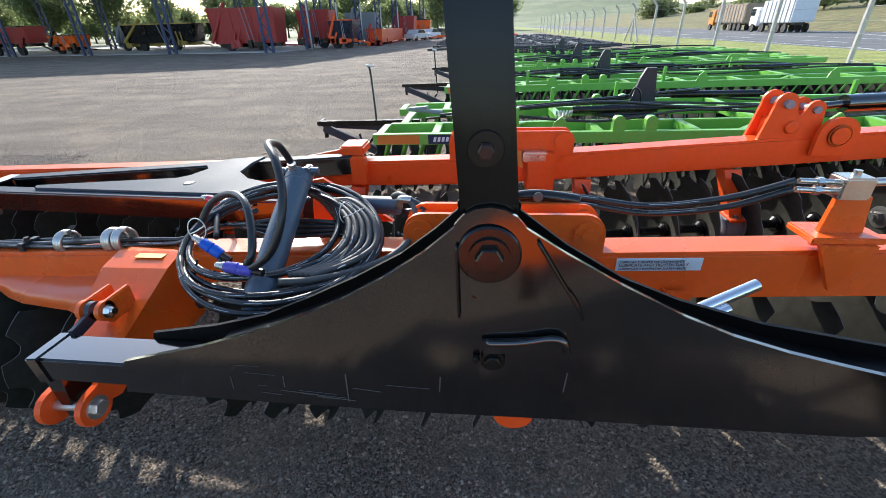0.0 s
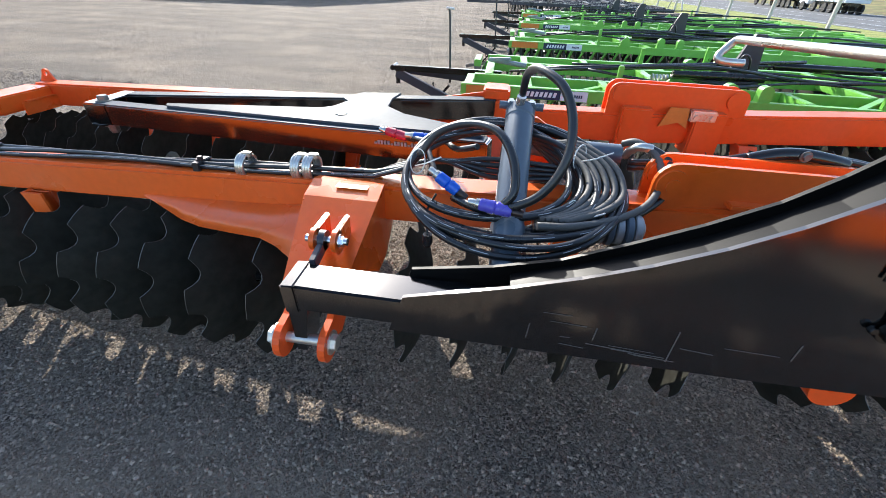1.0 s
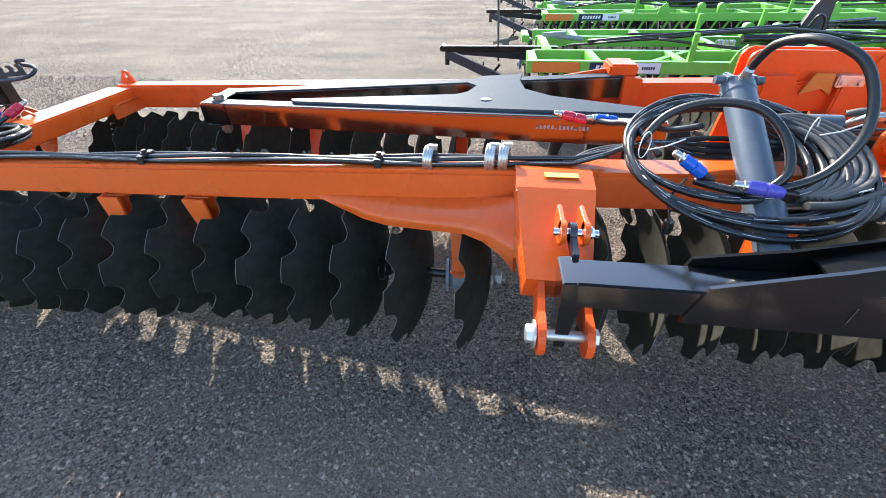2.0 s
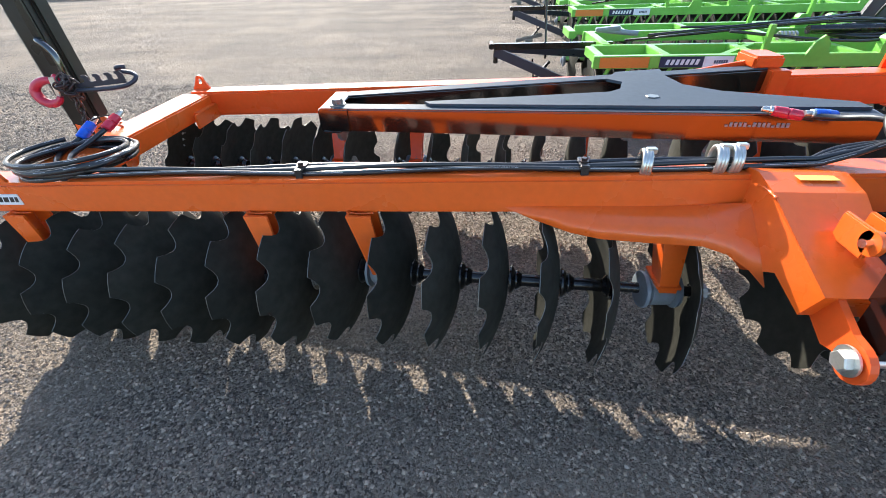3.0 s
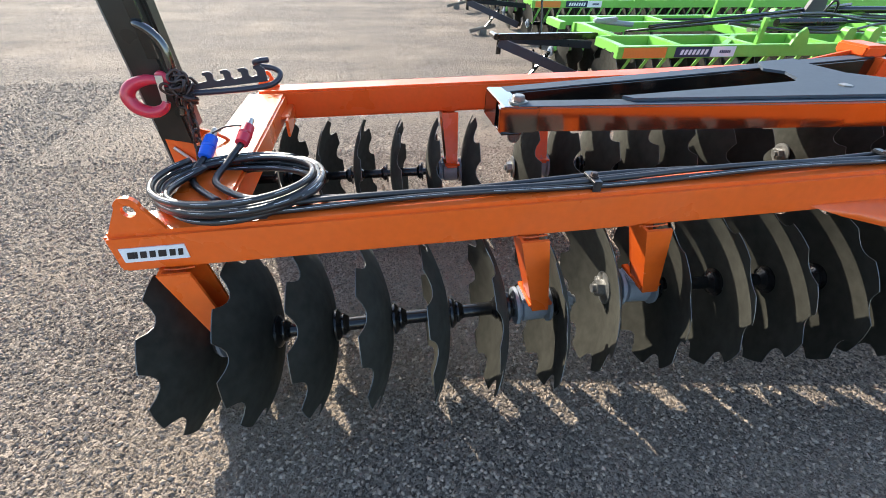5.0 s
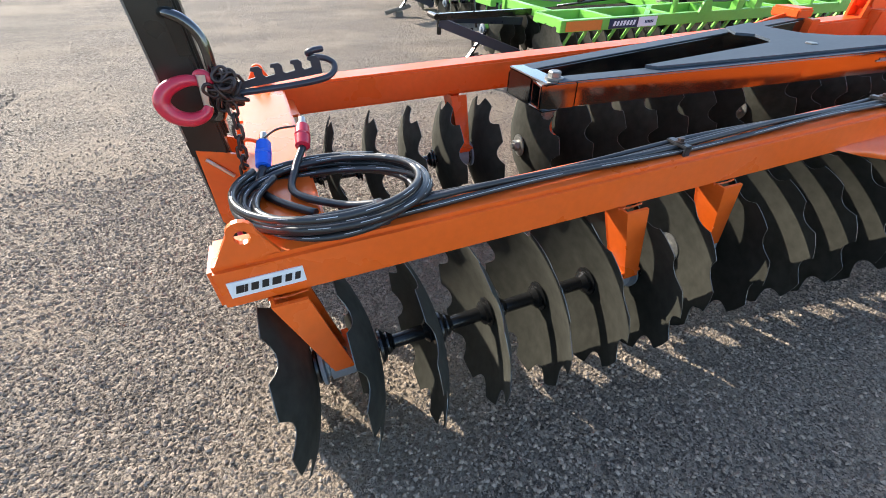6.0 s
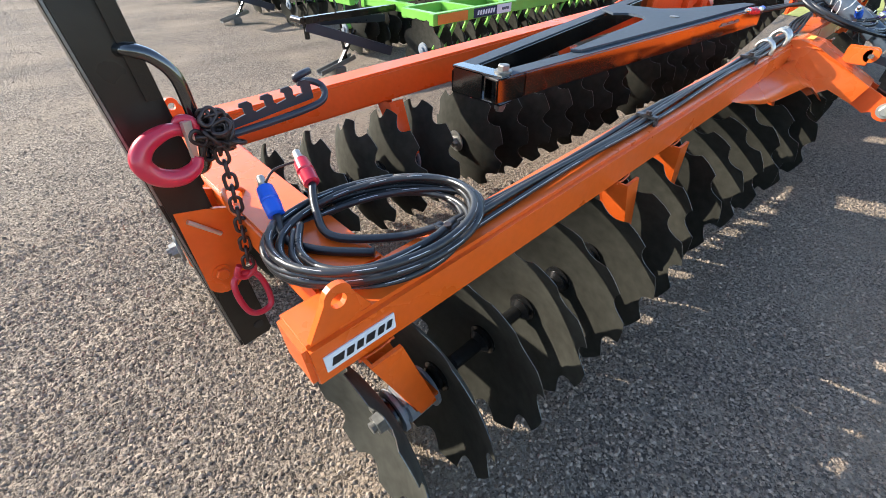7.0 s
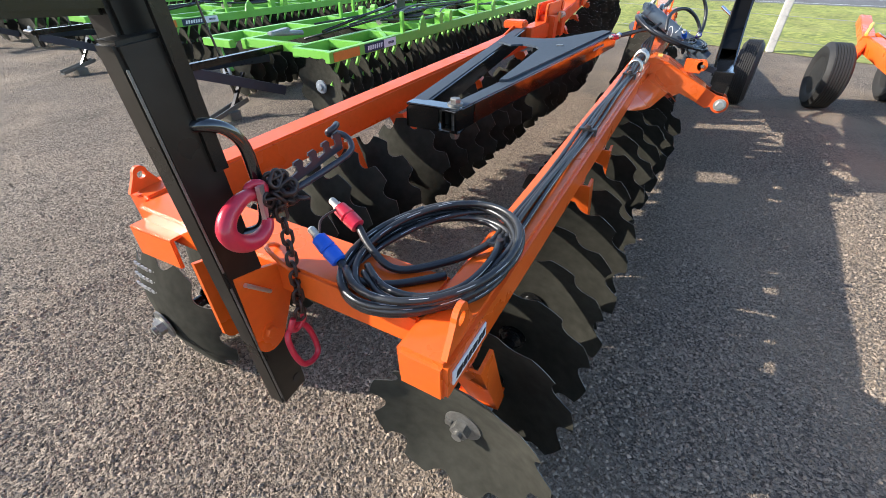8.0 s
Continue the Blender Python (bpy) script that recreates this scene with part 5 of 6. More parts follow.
def green_harrow():
    """A light disc harrow: two ladder frames of green beams with disc gangs, dark drawbars, hoses and fins."""
    h = thing("green_disc_harrow", (3.0, 6.2, 0), "bright green disc harrow with ladder frame and dark drawbar", "disc harrow", "green harrows in a row")

    def gy(x, y):
        return y - 0.03 * (x + 1.0)

    def P(x, y, z):
        return V(x, gy(x, y), z + 0.012 * (x + 1))
    L, R = -1.02, 8.3
    for y in (5.08, 5.66, 6.62, 7.2):
        l = L + 0.1 * (y > 5.5) + (0.1 if y > 6 else 0)
        part("gang_beam", bar(P(l, y + 0.04, 0.685), P(R, y + 0.04, 0.685), 0.08, 0.12, 0.006), GREEN, h)
    for a, b in ((5.12, 5.66), (6.66, 7.2)):
        for x in (-0.95, -0.3, 0.55, 1.5, 2.5, 3.5, 4.5, 5.5, 6.5, 7.5, 8.2):
            part("rung", bar(P(x, a + 0.04, 0.70), P(x, b, 0.70), 0.09, 0.09, 0.005), GREEN, h)
    for x in (-0.75, 1.2, 3.4, 5.6, 7.8):
        part("cross_beam", bar(P(x, 5.7, 0.70), P(x, 6.64, 0.70), 0.10, 0.10, 0.006), GREEN, h)
    for x, y in ((0.6, 5.14), (1.2, 6.68), (3.1, 5.14), (2.2, 7.2), (5.0, 6.68)):
        part("hose_post", bar(P(x, y, 0.74), P(x, y, 1.0), 0.05, 0.05, 0.005, up=(0, 1, 0)), GREEN, h)
    for x, y in ((1.62, 5.1), (1.95, 5.1), (1.75, 6.66), (2.1, 6.66)):
        part("lug_plate", round_plate(x, x + 0.12, 0.70, 0.93, gy(x, y), 0.09, 0.05), GREEN, h)
    # hanging shanks and discs
    for y, side in ((5.3, -1), (6.9, 1)):
        for i in range(44):
            x = -0.84 + 0.2025 * i
            a, b = P(x, y - 0.19 if side < 0 else y + 0.15, 0.64), P(x - 0.10, y - 0.12 if side < 0 else y - 0.05, 0.36)
            part("shank", bar(a, b, 0.055, 0.03, 0.0), GREEN, h)
        for i in range(44):
            x = -0.92 + 0.2025 * i
            m = along(P(x, y, 0.345), P(x + 1, y, 0.345))
            part("disc", GDISC, None, h, m=m @ pose(0, 0, 0, 0, 0, 180 if side > 0 else 0) @ pose(0, 0, 0, 23 * i))
        part("axle", rod(P(-0.95, y, 0.345), P(8.1, y, 0.345), 0.03, 10), AXLE, h)
    # decals on the front beam
    f = along(P(-0.98, 5.075, 0.63), P(1.0, 5.075, 0.63))
    part("orange_decal", block(0.02, 0.50, -0.004, 0.002, 0.005, 0.105, f, 0), DECAL_ORANGE, h, "orange reflective decal")
    part("green_badge", block(0.505, 0.60, -0.004, 0.002, 0.005, 0.105, f, 0), GREEN, h)
    nd = part("navy_decal", block(0.605, 1.02, -0.004, 0.002, 0.005, 0.105, f, 0), NAVY, h, "navy decal with pale strokes")
    part("pale_strokes", join(*[plate([(0.66 + 0.047 * k, 0.03), (0.66 + 0.047 * k + 0.030, 0.03), (0.66 + 0.047 * k + 0.042, 0.08), (0.66 + 0.047 * k + 0.012, 0.08)], 0.002, f @ Matrix.Translation((0, -0.0065, 0)), 0) for k in range(7)]), WHITE, nd)
    wd = part("white_decal", block(1.022, 1.30, -0.004, 0.002, 0.005, 0.105, f, 0), WHITE, h, "white decal with small dark strokes")
    part("dark_strokes", join(*[block(1.12 + 0.022 * k, 1.135 + 0.022 * k, -0.0065, -0.003, 0.04, 0.07, f, 0) for k in range(6)]), NAVY, wd)
    # folded drawbars on the near end
    part("drawbar", bar((-2.0, 6.16, 0.66), (-0.6, 6.0, 0.70), 0.07, 0.07, 0.006), BLACK_WORN, h)
    part("drawbar", bar((-1.98, 6.18, 0.60), (-0.95, 5.95, 0.22), 0.06, 0.11, 0.006), NAVY_STEEL, h)
    part("drawbar", bar((-1.95, 6.32, 0.62), (-0.6, 6.5, 0.50), 0.06, 0.09, 0.006), NAVY_STEEL, h)
    part("drawbar_eye", join(rod((-2.03, 6.14, 0.66), (-2.03, 6.36, 0.66), 0.035), rod((-1.97, 6.2, 0.64), (-1.97, 6.2, 0.46), 0.03)), BLACK_WORN, h)
    stand = part("parking_stand", join(bar((-1.90, 6.20, 0.045), (-1.36, 6.22, 0.155), 0.11, 0.012, 0.002), bar((-1.89, 6.15, 0.07), (-1.36, 6.17, 0.18), 0.012, 0.05, 0.002), bar((-1.89, 6.25, 0.07), (-1.36, 6.27, 0.18), 0.012, 0.05, 0.002)), DULL, h, "tilted steel channel foot")
    part("stand_leg", join(bar((-1.60, 6.20, 0.10), (-1.28, 6.24, 0.47), 0.05, 0.03, 0.003), bar((-1.45, 6.24, 0.14), (-1.50, 6.24, 0.50), 0.04, 0.02, 0.003)), BLACK_WORN, stand)
    part("stand_pad", block(-1.70, -1.55, 6.12, 6.30, 0.0, 0.10, None, 0.004), DULL, stand)
    for y in (5.3, 6.9):
        part("disc_hub", turned([(-0.075, 0.0), (-0.07, 0.035), (-0.05, 0.04), (-0.045, 0.075), (-0.03, 0.08), (-0.01, 0.06)], 24, along(P(-0.95, y, 0.345), P(0.05, y, 0.345))), CAST, h, "grey cast hub on the end disc")
    part("lever", tube(smooth_path([(-1.30, 6.5, 0.45), (-1.33, 6.58, 0.9), (-1.36, 6.63, 1.30), (-1.40, 6.63, 1.35)]), 0.014, 8), BLACK_WORN, h)
    part("lever_grip", rod((-1.40, 6.60, 1.36), (-1.31, 6.66, 1.345), 0.013, 8), WHITE, h)
    part("screw_jack", join(rod((-0.75, 6.2, 0.83), (-0.3, 6.1, 0.80), 0.03, 12), bar((-0.78, 6.2, 0.83), (-0.5, 6.15, 0.86), 0.10, 0.04, 0.01)), CAST, h)
    # middle: black fin, stop rings, hose coil
    fin = [(2.05, 0.75), (2.18, 1.18), (2.24, 1.30), (2.36, 1.30), (2.42, 0.75)]
    part("fin", plate(fin, 0.05, pose(0, gy(2.2, 6.2), 0), 0), NAVY_STEEL, h, "upright dark navy fin plate")
    part("stop_ring_stack", join(*[turned([(0, 0.05), (0.02, 0.05)], 14, pose(1.15 + 0.04 * k, 5.85, 0.80)) for k in range(5)]), ZINC, h)
    part("tie_rod", rod((-0.3, 5.75, 0.83), (3.0, 6.3, 1.02), 0.02, 8), BLACK_WORN, h)
    part("tie_rod", rod((0.6, 5.16, 0.99), (-0.5, 5.9, 0.76), 0.014, 8), BLACK_WORN, h)
    part("tie_rod", tube(smooth_path([(0.6, 5.16, 1.0), (1.6, 5.4, 1.02), (2.6, 5.6, 0.92), (3.1, 5.15, 1.0), (4.6, 5.5, 1.06), (5.8, 5.9, 0.98)]), 0.016, 8), RUBBER, h)
    part("coiled_hose", tube(smooth_path(loops((1.9, 5.75, 0.86), (0.34, -0.02, 0), (0.0, 0.17, 0.03), 6, 0.03, 18), 1), 0.014, 6), RUBBER, h)
    for x0, y0, x1, y1, z in ((1.3, 5.72, 2.6, 5.78, 0.86), (2.7, 6.5, 4.1, 6.42, 0.90), (4.8, 5.8, 6.0, 5.9, 0.88)):
        part("hydraulic_cylinder", join(rod(P(x0, y0, z), P(x0 + 0.75 * (x1 - x0), y0 + 0.75 * (y1 - y0), z), 0.045, 12), rod(P(x0 + 0.7 * (x1 - x0), y0 + 0.7 * (y1 - y0), z), P(x1, y1, z), 0.02, 8)), BLACK_WORN, h)
    for k in range(3):
        q = random.Random(40 + k)
        part("hose", tube(smooth_path([P(0.3 + 1.15 * j, 5.3 + 0.55 * k + q.uniform(-0.16, 0.16), 0.80 + q.uniform(0.0, 0.14)) for j in range(7)], 5), 0.015, 6), RUBBER, h)
    for x in (0.2, 2.9, 5.1):
        part("brace", bar(P(x, 5.14, 0.72), P(x + 0.55, 5.66, 0.74), 0.06, 0.02, 0.0), GREEN, h)
        part("side_bracket", plate([(0, 0), (0.22, 0), (0.18, 0.13), (0.12, 0.19), (0.05, 0.13)], 0.03, along(P(x + 0.75, 5.07, 0.72), P(x + 1.75, 5.07, 0.72)), 0), GREEN, h)
    part("hose_end", tube(smooth_path([(2.1, 5.7, 0.9), (2.05, 5.65, 1.08), (1.98, 5.66, 1.12), (1.95, 5.7, 1.0)]), 0.013, 8), RUBBER, h)
    return h


first = green_harrow()
for k, (dx, dy) in enumerate(((0.5, 4.05), (0.75, 8.1), (0.9, 12.0))):
    copy_thing(first, pose(3.0 + dx, 6.2 + dy, 0))


# ---- dark implements and more rows beyond ----
def dark_harrow(name, label, mat, x, y, s):
    h = thing(name, (x, y, 0), label, "disc harrow", "parked implements in the far row")
    for j, yy in enumerate((0.0, 0.6, 1.5, 2.1)):
        part("beam", bar((x, y + yy * s, 0.75), (x + 7.5, y + yy * s - 0.2, 0.78), 0.12, 0.14, 0.0), mat, h)
    for k in range(5):
        part("cross_beam", bar((x + 0.3 + 1.7 * k, y, 0.85), (x + 0.3 + 1.7 * k, y + 2.1 * s, 0.85), 0.12, 0.12, 0.0), mat, h)
    part("drawbar", bar((x - 2.2, y + 1.0, 0.7), (x, y + 1.0, 0.75), 0.12, 0.12, 0.0), mat, h)
    part("mast", bar((x + 2.0, y + 1.0, 0.8), (x + 2.1, y + 1.0, 1.25), 0.25, 0.1, 0.0, up=(0, 1, 0)), mat, h)
    for k in range(2):
        wheel = turned([(-0.11, 0.22), (-0.11, 0.40), (-0.08, 0.43), (0.08, 0.43), (0.11, 0.40), (0.11, 0.22)], 18, pose(x + 1.5 + 2.4 * k, y + 1.0, 0.43))
        part("wheel", wheel, TYRE, h)
    tagged(part("disc_row", join(*[turned([(0, 0.3), (0.03, 0.32), (0.05, 0.3)], 14, pose(x + 0.2 + 0.33 * i, y + (0.3 if i % 2 else 1.8), 0.33)) for i in range(22)]), DISC, h), kind="stuff")
    return h


for k in range(7):
    dark_harrow("dark_disc_harrow", "dark blue-black disc harrow standing in the row", NAVY_STEEL, -0.5 - 0.1 * k, 24.0 + 3.6 * k, 1.0)
for k in range(3):
    dark_harrow("red_disc_harrow", "red-brown disc harrow at the end of the row", ORANGE_RED, -3.5, 52.0 + 4 * k, 1.0)

# ---- grass strip, fence, road ----
def strip(name, x0, x1, y0, y1, z, mat, label, slope=0.0):
    bm = bmesh.new()
    n = 260
    rows = [[bm.verts.new((x + slope * min(0.0, max(y, -12.0) - 19), y, z)) for x, slope in ((x0, slope), (x1, 0.0))] for y in [y0 + (y1 - y0) * j / n for j in range(n + 1)]]
    for a, b in zip(rows, rows[1:]):
        bm.faces.new((a[0], a[1], b[1], b[0]))
    return single(name, bm, mat, label, name.split("_")[0], kind="structure")


strip("grass_verge", 13.0, 21.5, -120, 400, 0.012, GRASS, "mown yellow-green grass verge behind the fence", 0.315)
strip("road", 21.5, 42.5, -120, 400, 0.016, ASPHALT, "grey two-way asphalt highway with white lines")
for i, (x, dash) in enumerate(((22.3, 0), (26.2, 6), (31.0, 0), (41.5, 0))):
    bm = bmesh.new()
    for y in range(-60, 240, 12 if dash else 300):
        a = 5 if dash else 300
        bmesh.ops.create_grid(bm, x_segments=1, y_segments=1, size=0.5, matrix=Matrix.Translation((x, y + a / 2, 0.021)) @ Matrix.Diagonal((0.14, a, 1, 1)))
    single("road_line", bm, WHITE, "white painted road line", "road line", kind="structure")
strip("bank", 42.5, 100.0, -120, 400, 0.02, BANK, "dry grass bank beyond the road")
for v in bpy.data.objects["bank"].data.vertices:
    if v.co.x > 50:
        v.co.z = 6.0
FENCE = thing("fence", (14.5, 30, 0), "concrete post fence with bent tops and wires along the road", "fence")
for i in range(24):
    y = (-5.8, -0.28, 5.0, 9.6)[i] if i < 4 else -8.0 + 5.5 * i
    x = 14.5 + 0.38 * min(0.0, y - 19.5)
    bm = join(bar((x, y, 0), (x, y, 2.85), 0.15, 0.14, 0.015, up=(0, 1, 0)), bar((x, y, 2.8), (x - 0.38, y, 3.25), 0.13, 0.12, 0.012, up=(0, 1, 0)))
    part("fence_post", bm, CONCRETE, FENCE)
for y in (47.0, 85.5):
    for d in (-2.0, 2.0):
        part("fence_brace", bar((14.5, y + d, 0.05), (14.5, y, 2.2), 0.11, 0.11, 0.008), CONCRETE, FENCE)
for z in (0.25, 0.7, 1.15, 1.6, 2.05, 2.5, 2.8):
    part("wire", rod((14.42, 19.5, z), (14.42, 118.5, z), 0.005, 6), GALV, FENCE)
    part("wire", rod((3.97, -8.0, z), (14.42, 19.5, z), 0.005, 6), GALV, FENCE)
for k in range(2):
    part("barbed_wire", rod((14.3 - 0.14 * k, 19.5, 2.98 + 0.17 * k), (14.3 - 0.14 * k, 118.5, 2.98 + 0.17 * k), 0.006, 6), GALV, FENCE)

# ---- lorries on the road ----
TRAILER_W = material("white_trailer_paint", (0.70, 0.72, 0.74), 0.45, vary=0.06)
LOAD = material("stacked_bale_load", (0.33, 0.25, 0.17), 0.9, grain=4, vary=0.4)
AMBER = material("amber_cab_paint", (0.62, 0.24, 0.03), 0.4, vary=0.1)
GLASS_DARK = material("dark_window_glass", (0.02, 0.025, 0.03), 0.06, vary=0.05)


def lorry(x, y, mat, cab, length, label):
    h = thing("lorry", (x, y, 0), label, "lorry", "lorries on the road")
    ang = -2.0
    m = pose(x, y, 0, 0, 0, ang)
    part("trailer_body", block(-1.25, 1.25, 0, length, 1.1, 3.5, m, 0.05), mat, h)
    cb = part("cab", join(block(-1.2, 1.2, length + 0.6, length + 2.7, 0.7, 2.9, m, 0.12)), cab, h)
    part("windscreen", block(-1.22, 1.22, length + 1.6, length + 2.72, 1.9, 2.7, m, 0.02), GLASS_DARK, cb)
    part("chassis", block(-0.5, 0.5, 0.2, length + 1.5, 0.8, 1.2, m, 0.02), BLACK_WORN, h)
    for k in range(int(length / 0.9)):
        part("side_stake", block(-1.30, -1.25, 0.25 + 0.9 * k, 0.35 + 0.9 * k, 1.1, 3.45, m, 0.0), CAST, h)
    for yy in (1.0, 2.3, 3.6, length - 0.8, length + 1.6):
        for sx in (-1.15, 1.15):
            part("wheel", turned([(-0.14, 0.2), (-0.14, 0.46), (-0.1, 0.5), (0.1, 0.5), (0.14, 0.46), (0.14, 0.2)], 18, m @ pose(sx, yy, 0.5)), TYRE, h)


lorry(36.9, 58.6, TRAILER_W, TRAILER_W, 6.6, "lorry with a plain white box trailer on the road")
lorry(38.4, 71.5, LOAD, AMBER, 9.0, "lorry with an amber cab and a stacked brown load")

# ---- machine shed with lattice columns ----
SHED = thing("machine_shed", (-30, 50, 0), "open machine shed with tall blue lattice columns", "shed")
LATTICE = material("blue_grey_lattice_paint", (0.035, 0.05, 0.11), 0.5, vary=0.2)
ROOF = material("shed_roof_sheet", (0.30, 0.31, 0.32), 0.5, vary=0.1)


def lattice(x, y, h, w=0.75):
    a, b = V(x - w / 2, y, 0), V(x + w / 2, y, 0)
    up = V(0, 0, h)
    bms = [bar(a, a + up, 0.2, 0.2, 0, up=(0, 1, 0)), bar(b, b + up, 0.2, 0.2, 0, up=(0, 1, 0))]
    n = 12
    for k in range(n):
        p, q = (a, b) if k % 2 else (b, a)
        bms.append(bar(p + up * (k / n), q + up * ((k + 1) / n), 0.1, 0.1, 0, up=(0, 1, 0)))
    return join(*bms)


SHED_H = 10.5
for k in range(6):
    x = -19.6 - 10.9 * k
    for y in (42.2 + 1.9 * k, 57.0 + 1.9 * k):
        part("lattice_column", lattice(x, y, SHED_H), LATTICE, SHED)
for k in range(1, 8):
    part("lattice_column", lattice(-19.0 + 1.3 * k, 42.2 + 5.4 * k, SHED_H, 0.6), LATTICE, SHED)
    part("downpipe", rod((-18.4 + 1.3 * k, 41.2 + 5.4 * k, 0), (-18.4 + 1.3 * k, 41.2 + 5.4 * k, 4.4), 0.08, 10), CONCRETE, SHED)
roof = bmesh.new()
pts = [(-95, 31, SHED_H), (-31.6, 40.0, SHED_H), (-19.4, 43.6, SHED_H), (-7.0, 84, SHED_H), (-90, 86, SHED_H)]
f = roof.faces.new([roof.verts.new(p) for p in pts])
r = bmesh.ops.extrude_face_region(roof, geom=[f])
bmesh.ops.translate(roof, verts=[v for v in r["geom"] if isinstance(v, bmesh.types.BMVert)], vec=(0, 0, 0.25))
bmesh.ops.recalc_face_normals(roof, faces=roof.faces[:])
part("roof", roof, ROOF, SHED)
single("shed_floor", block(-85, -8, 0, 34, 0, 0.05, pose(-11, 41.4, 0, 0, 0, -9.5), 0), CONCRETE, "pale concrete floor slab of the shed", "floor slab", kind="structure")

DARKRED = material("dark_red_machine_paint", (0.38, 0.03, 0.025), 0.45, vary=0.15, dust=0.15)
OLIVE = material("dull_yellow_machine_paint", (0.36, 0.25, 0.04), 0.5, vary=0.2, dust=0.15)


def wheel_set(h, spots, r=0.55, w=0.35):
    for x, y in spots:
        wh = part("wheel", turned([(-w / 2, r * 0.5), (-w / 2, r * 0.94), (-w * 0.35, r), (w * 0.35, r), (w / 2, r * 0.94), (w / 2, r * 0.5)], 20, pose(x, y, r, 0, 0, 80)), TYRE, h)
        part("rim", turned([(-w * 0.4, r * 0.5), (w * 0.4, r * 0.5)], 16, pose(x, y, r, 0, 0, 80)), TRAILER_W, wh)


def wagon(x, y, w, d, z0, z1, flare, mat, name, label, dark=None):
    h = thing(name, (x, y, 0), label, "farm machine", "machines in the shed")
    bm = bmesh.new()
    lo = [bm.verts.new((x + sx * (w / 2 - flare), y + sy * (d / 2 - flare), z0)) for sx, sy in ((-1, -1), (1, -1), (1, 1), (-1, 1))]
    hi = [bm.verts.new((x + sx * w / 2, y + sy * d / 2, z1)) for sx, sy in ((-1, -1), (1, -1), (1, 1), (-1, 1))]
    bm.faces.new(lo[::-1])
    for i in range(4):
        bm.faces.new((lo[i], lo[(i + 1) % 4], hi[(i + 1) % 4], hi[i]))
    bm.faces.new(hi)
    part("hopper", bm, mat, h)
    for sy in (-1, 1):
        part("top_rim", bar((x - w / 2, y + sy * d / 2, z1), (x + w / 2, y + sy * d / 2, z1), 0.1, 0.12, 0), dark or mat, h)
    for k in range(4):
        xx = x - w / 2 + 0.2 + k * (w - 0.4) / 3
        part("side_rib", bar((xx, y - d / 2 + flare - 0.04, z0), (xx, y - d / 2 - 0.04, z1), 0.1, 0.06, 0, up=(0, 1, 0)), mat, h)
    part("chassis", block(x - w / 2 + 0.2, x + w / 2 - 0.2, y - 0.6, y + 0.6, z0 - 0.35, z0 - 0.02, None, 0), dark or BLACK_WORN, h)
    q = random.Random(int(abs(x) * 10))
    for k in range(5):
        xx, ww = x + q.uniform(-0.45, 0.4) * w, q.uniform(0.15, 0.5)
        part("frame_bar", bar((xx, y - d / 2 - 0.15, q.uniform(0.25, 0.6)), (xx + q.uniform(-0.6, 0.6), y - d / 2 + 0.05, z0 + q.uniform(0.1, 0.6) * (z1 - z0)), 0.10, 0.12, 0, up=(0, 1, 0)), dark or mat, h)
        part("tool_box", block(xx - ww, xx + ww, y - d / 2 - 0.25, y - d / 2 + 0.15, z0 - q.uniform(0.25, 0.5), z0 + q.uniform(0.0, 0.35), None, 0.03), mat if k % 2 else (dark or BLACK_WORN), h)
    part("auger_tube", rod((x - w * 0.5, y - d / 2 - 0.1, z0 + 0.1), (x - w * 0.22, y - d / 2 + 0.2, z1 + 0.55), 0.16, 12), dark or mat, h)
    part("tow_bar", bar((x + w / 2 - 0.2, y, z0 - 0.2), (x + w / 2 + 1.4, y - 0.2, 0.45), 0.14, 0.14, 0), dark or mat, h)
    wheel_set(h, [(x - w * 0.28, y - d * 0.3), (x + w * 0.2, y - d * 0.3)])
    part("ladder", join(bar((x + w * 0.1, y - d / 2 - 0.2, 0.4), (x + w * 0.02, y - d / 2 - 0.1, z1), 0.05, 0.05, 0, up=(0, 1, 0)), bar((x + w * 0.16, y - d / 2 - 0.2, 0.4), (x + w * 0.08, y - d / 2 - 0.1, z1), 0.05, 0.05, 0, up=(0, 1, 0))), CAST, h)
    return h


wagon(-24.0, 48.0, 7.0, 3.0, 0.75, 3.9, 0.25, DARKRED, "grain_wagon", "tall dark red grain wagon parked in the shed")
wagon(-17.6, 50.5, 3.6, 2.4, 0.8, 3.6, 0.3, DARKRED, "hopper_trailer", "dark red hopper trailer parked in the shed")
wagon(-54.0, 50.5, 6.4, 2.6, 1.3, 3.0, 0.15, DARKRED, "tipping_trailer", "red and black tipping trailer on two axles", BLACK_WORN)
wagon(-38.5, 55.0, 9.0, 2.6, 0.9, 2.9, 0.2, BLACK_WORN, "seed_drill", "black seed drill with a dull yellow lid", OLIVE)
wagon(-29.0, 56.0, 7.5, 2.6, 0.9, 2.9, 0.2, BLACK_WORN, "seed_drill", "black seed drill with a dull yellow lid", OLIVE)
wagon(-47.5, 51.0, 3.4, 2.2, 0.8, 2.0, 0.2, ORANGE, "spreader", "low orange spreader parked in the shed", BLACK_WORN)
wagon(-44.0, 57.0, 3.4, 2.4, 0.9, 2.6, 0.2, CAST, "grey_tank", "pale grey tank under the shed", CAST)
wagon(-12.0, 60.0, 1.8, 14.0, 0.3, 1.7, 0.05, ORANGE_RED, "levelling_blade", "long red levelling implement beside the shed", DARKRED)
wagon(-14.2, 49.0, 2.6, 2.6, 0.9, 2.6, 0.3, NAVY_STEEL, "dark_implement", "dark folded implement beside the shed", ORANGE_RED)
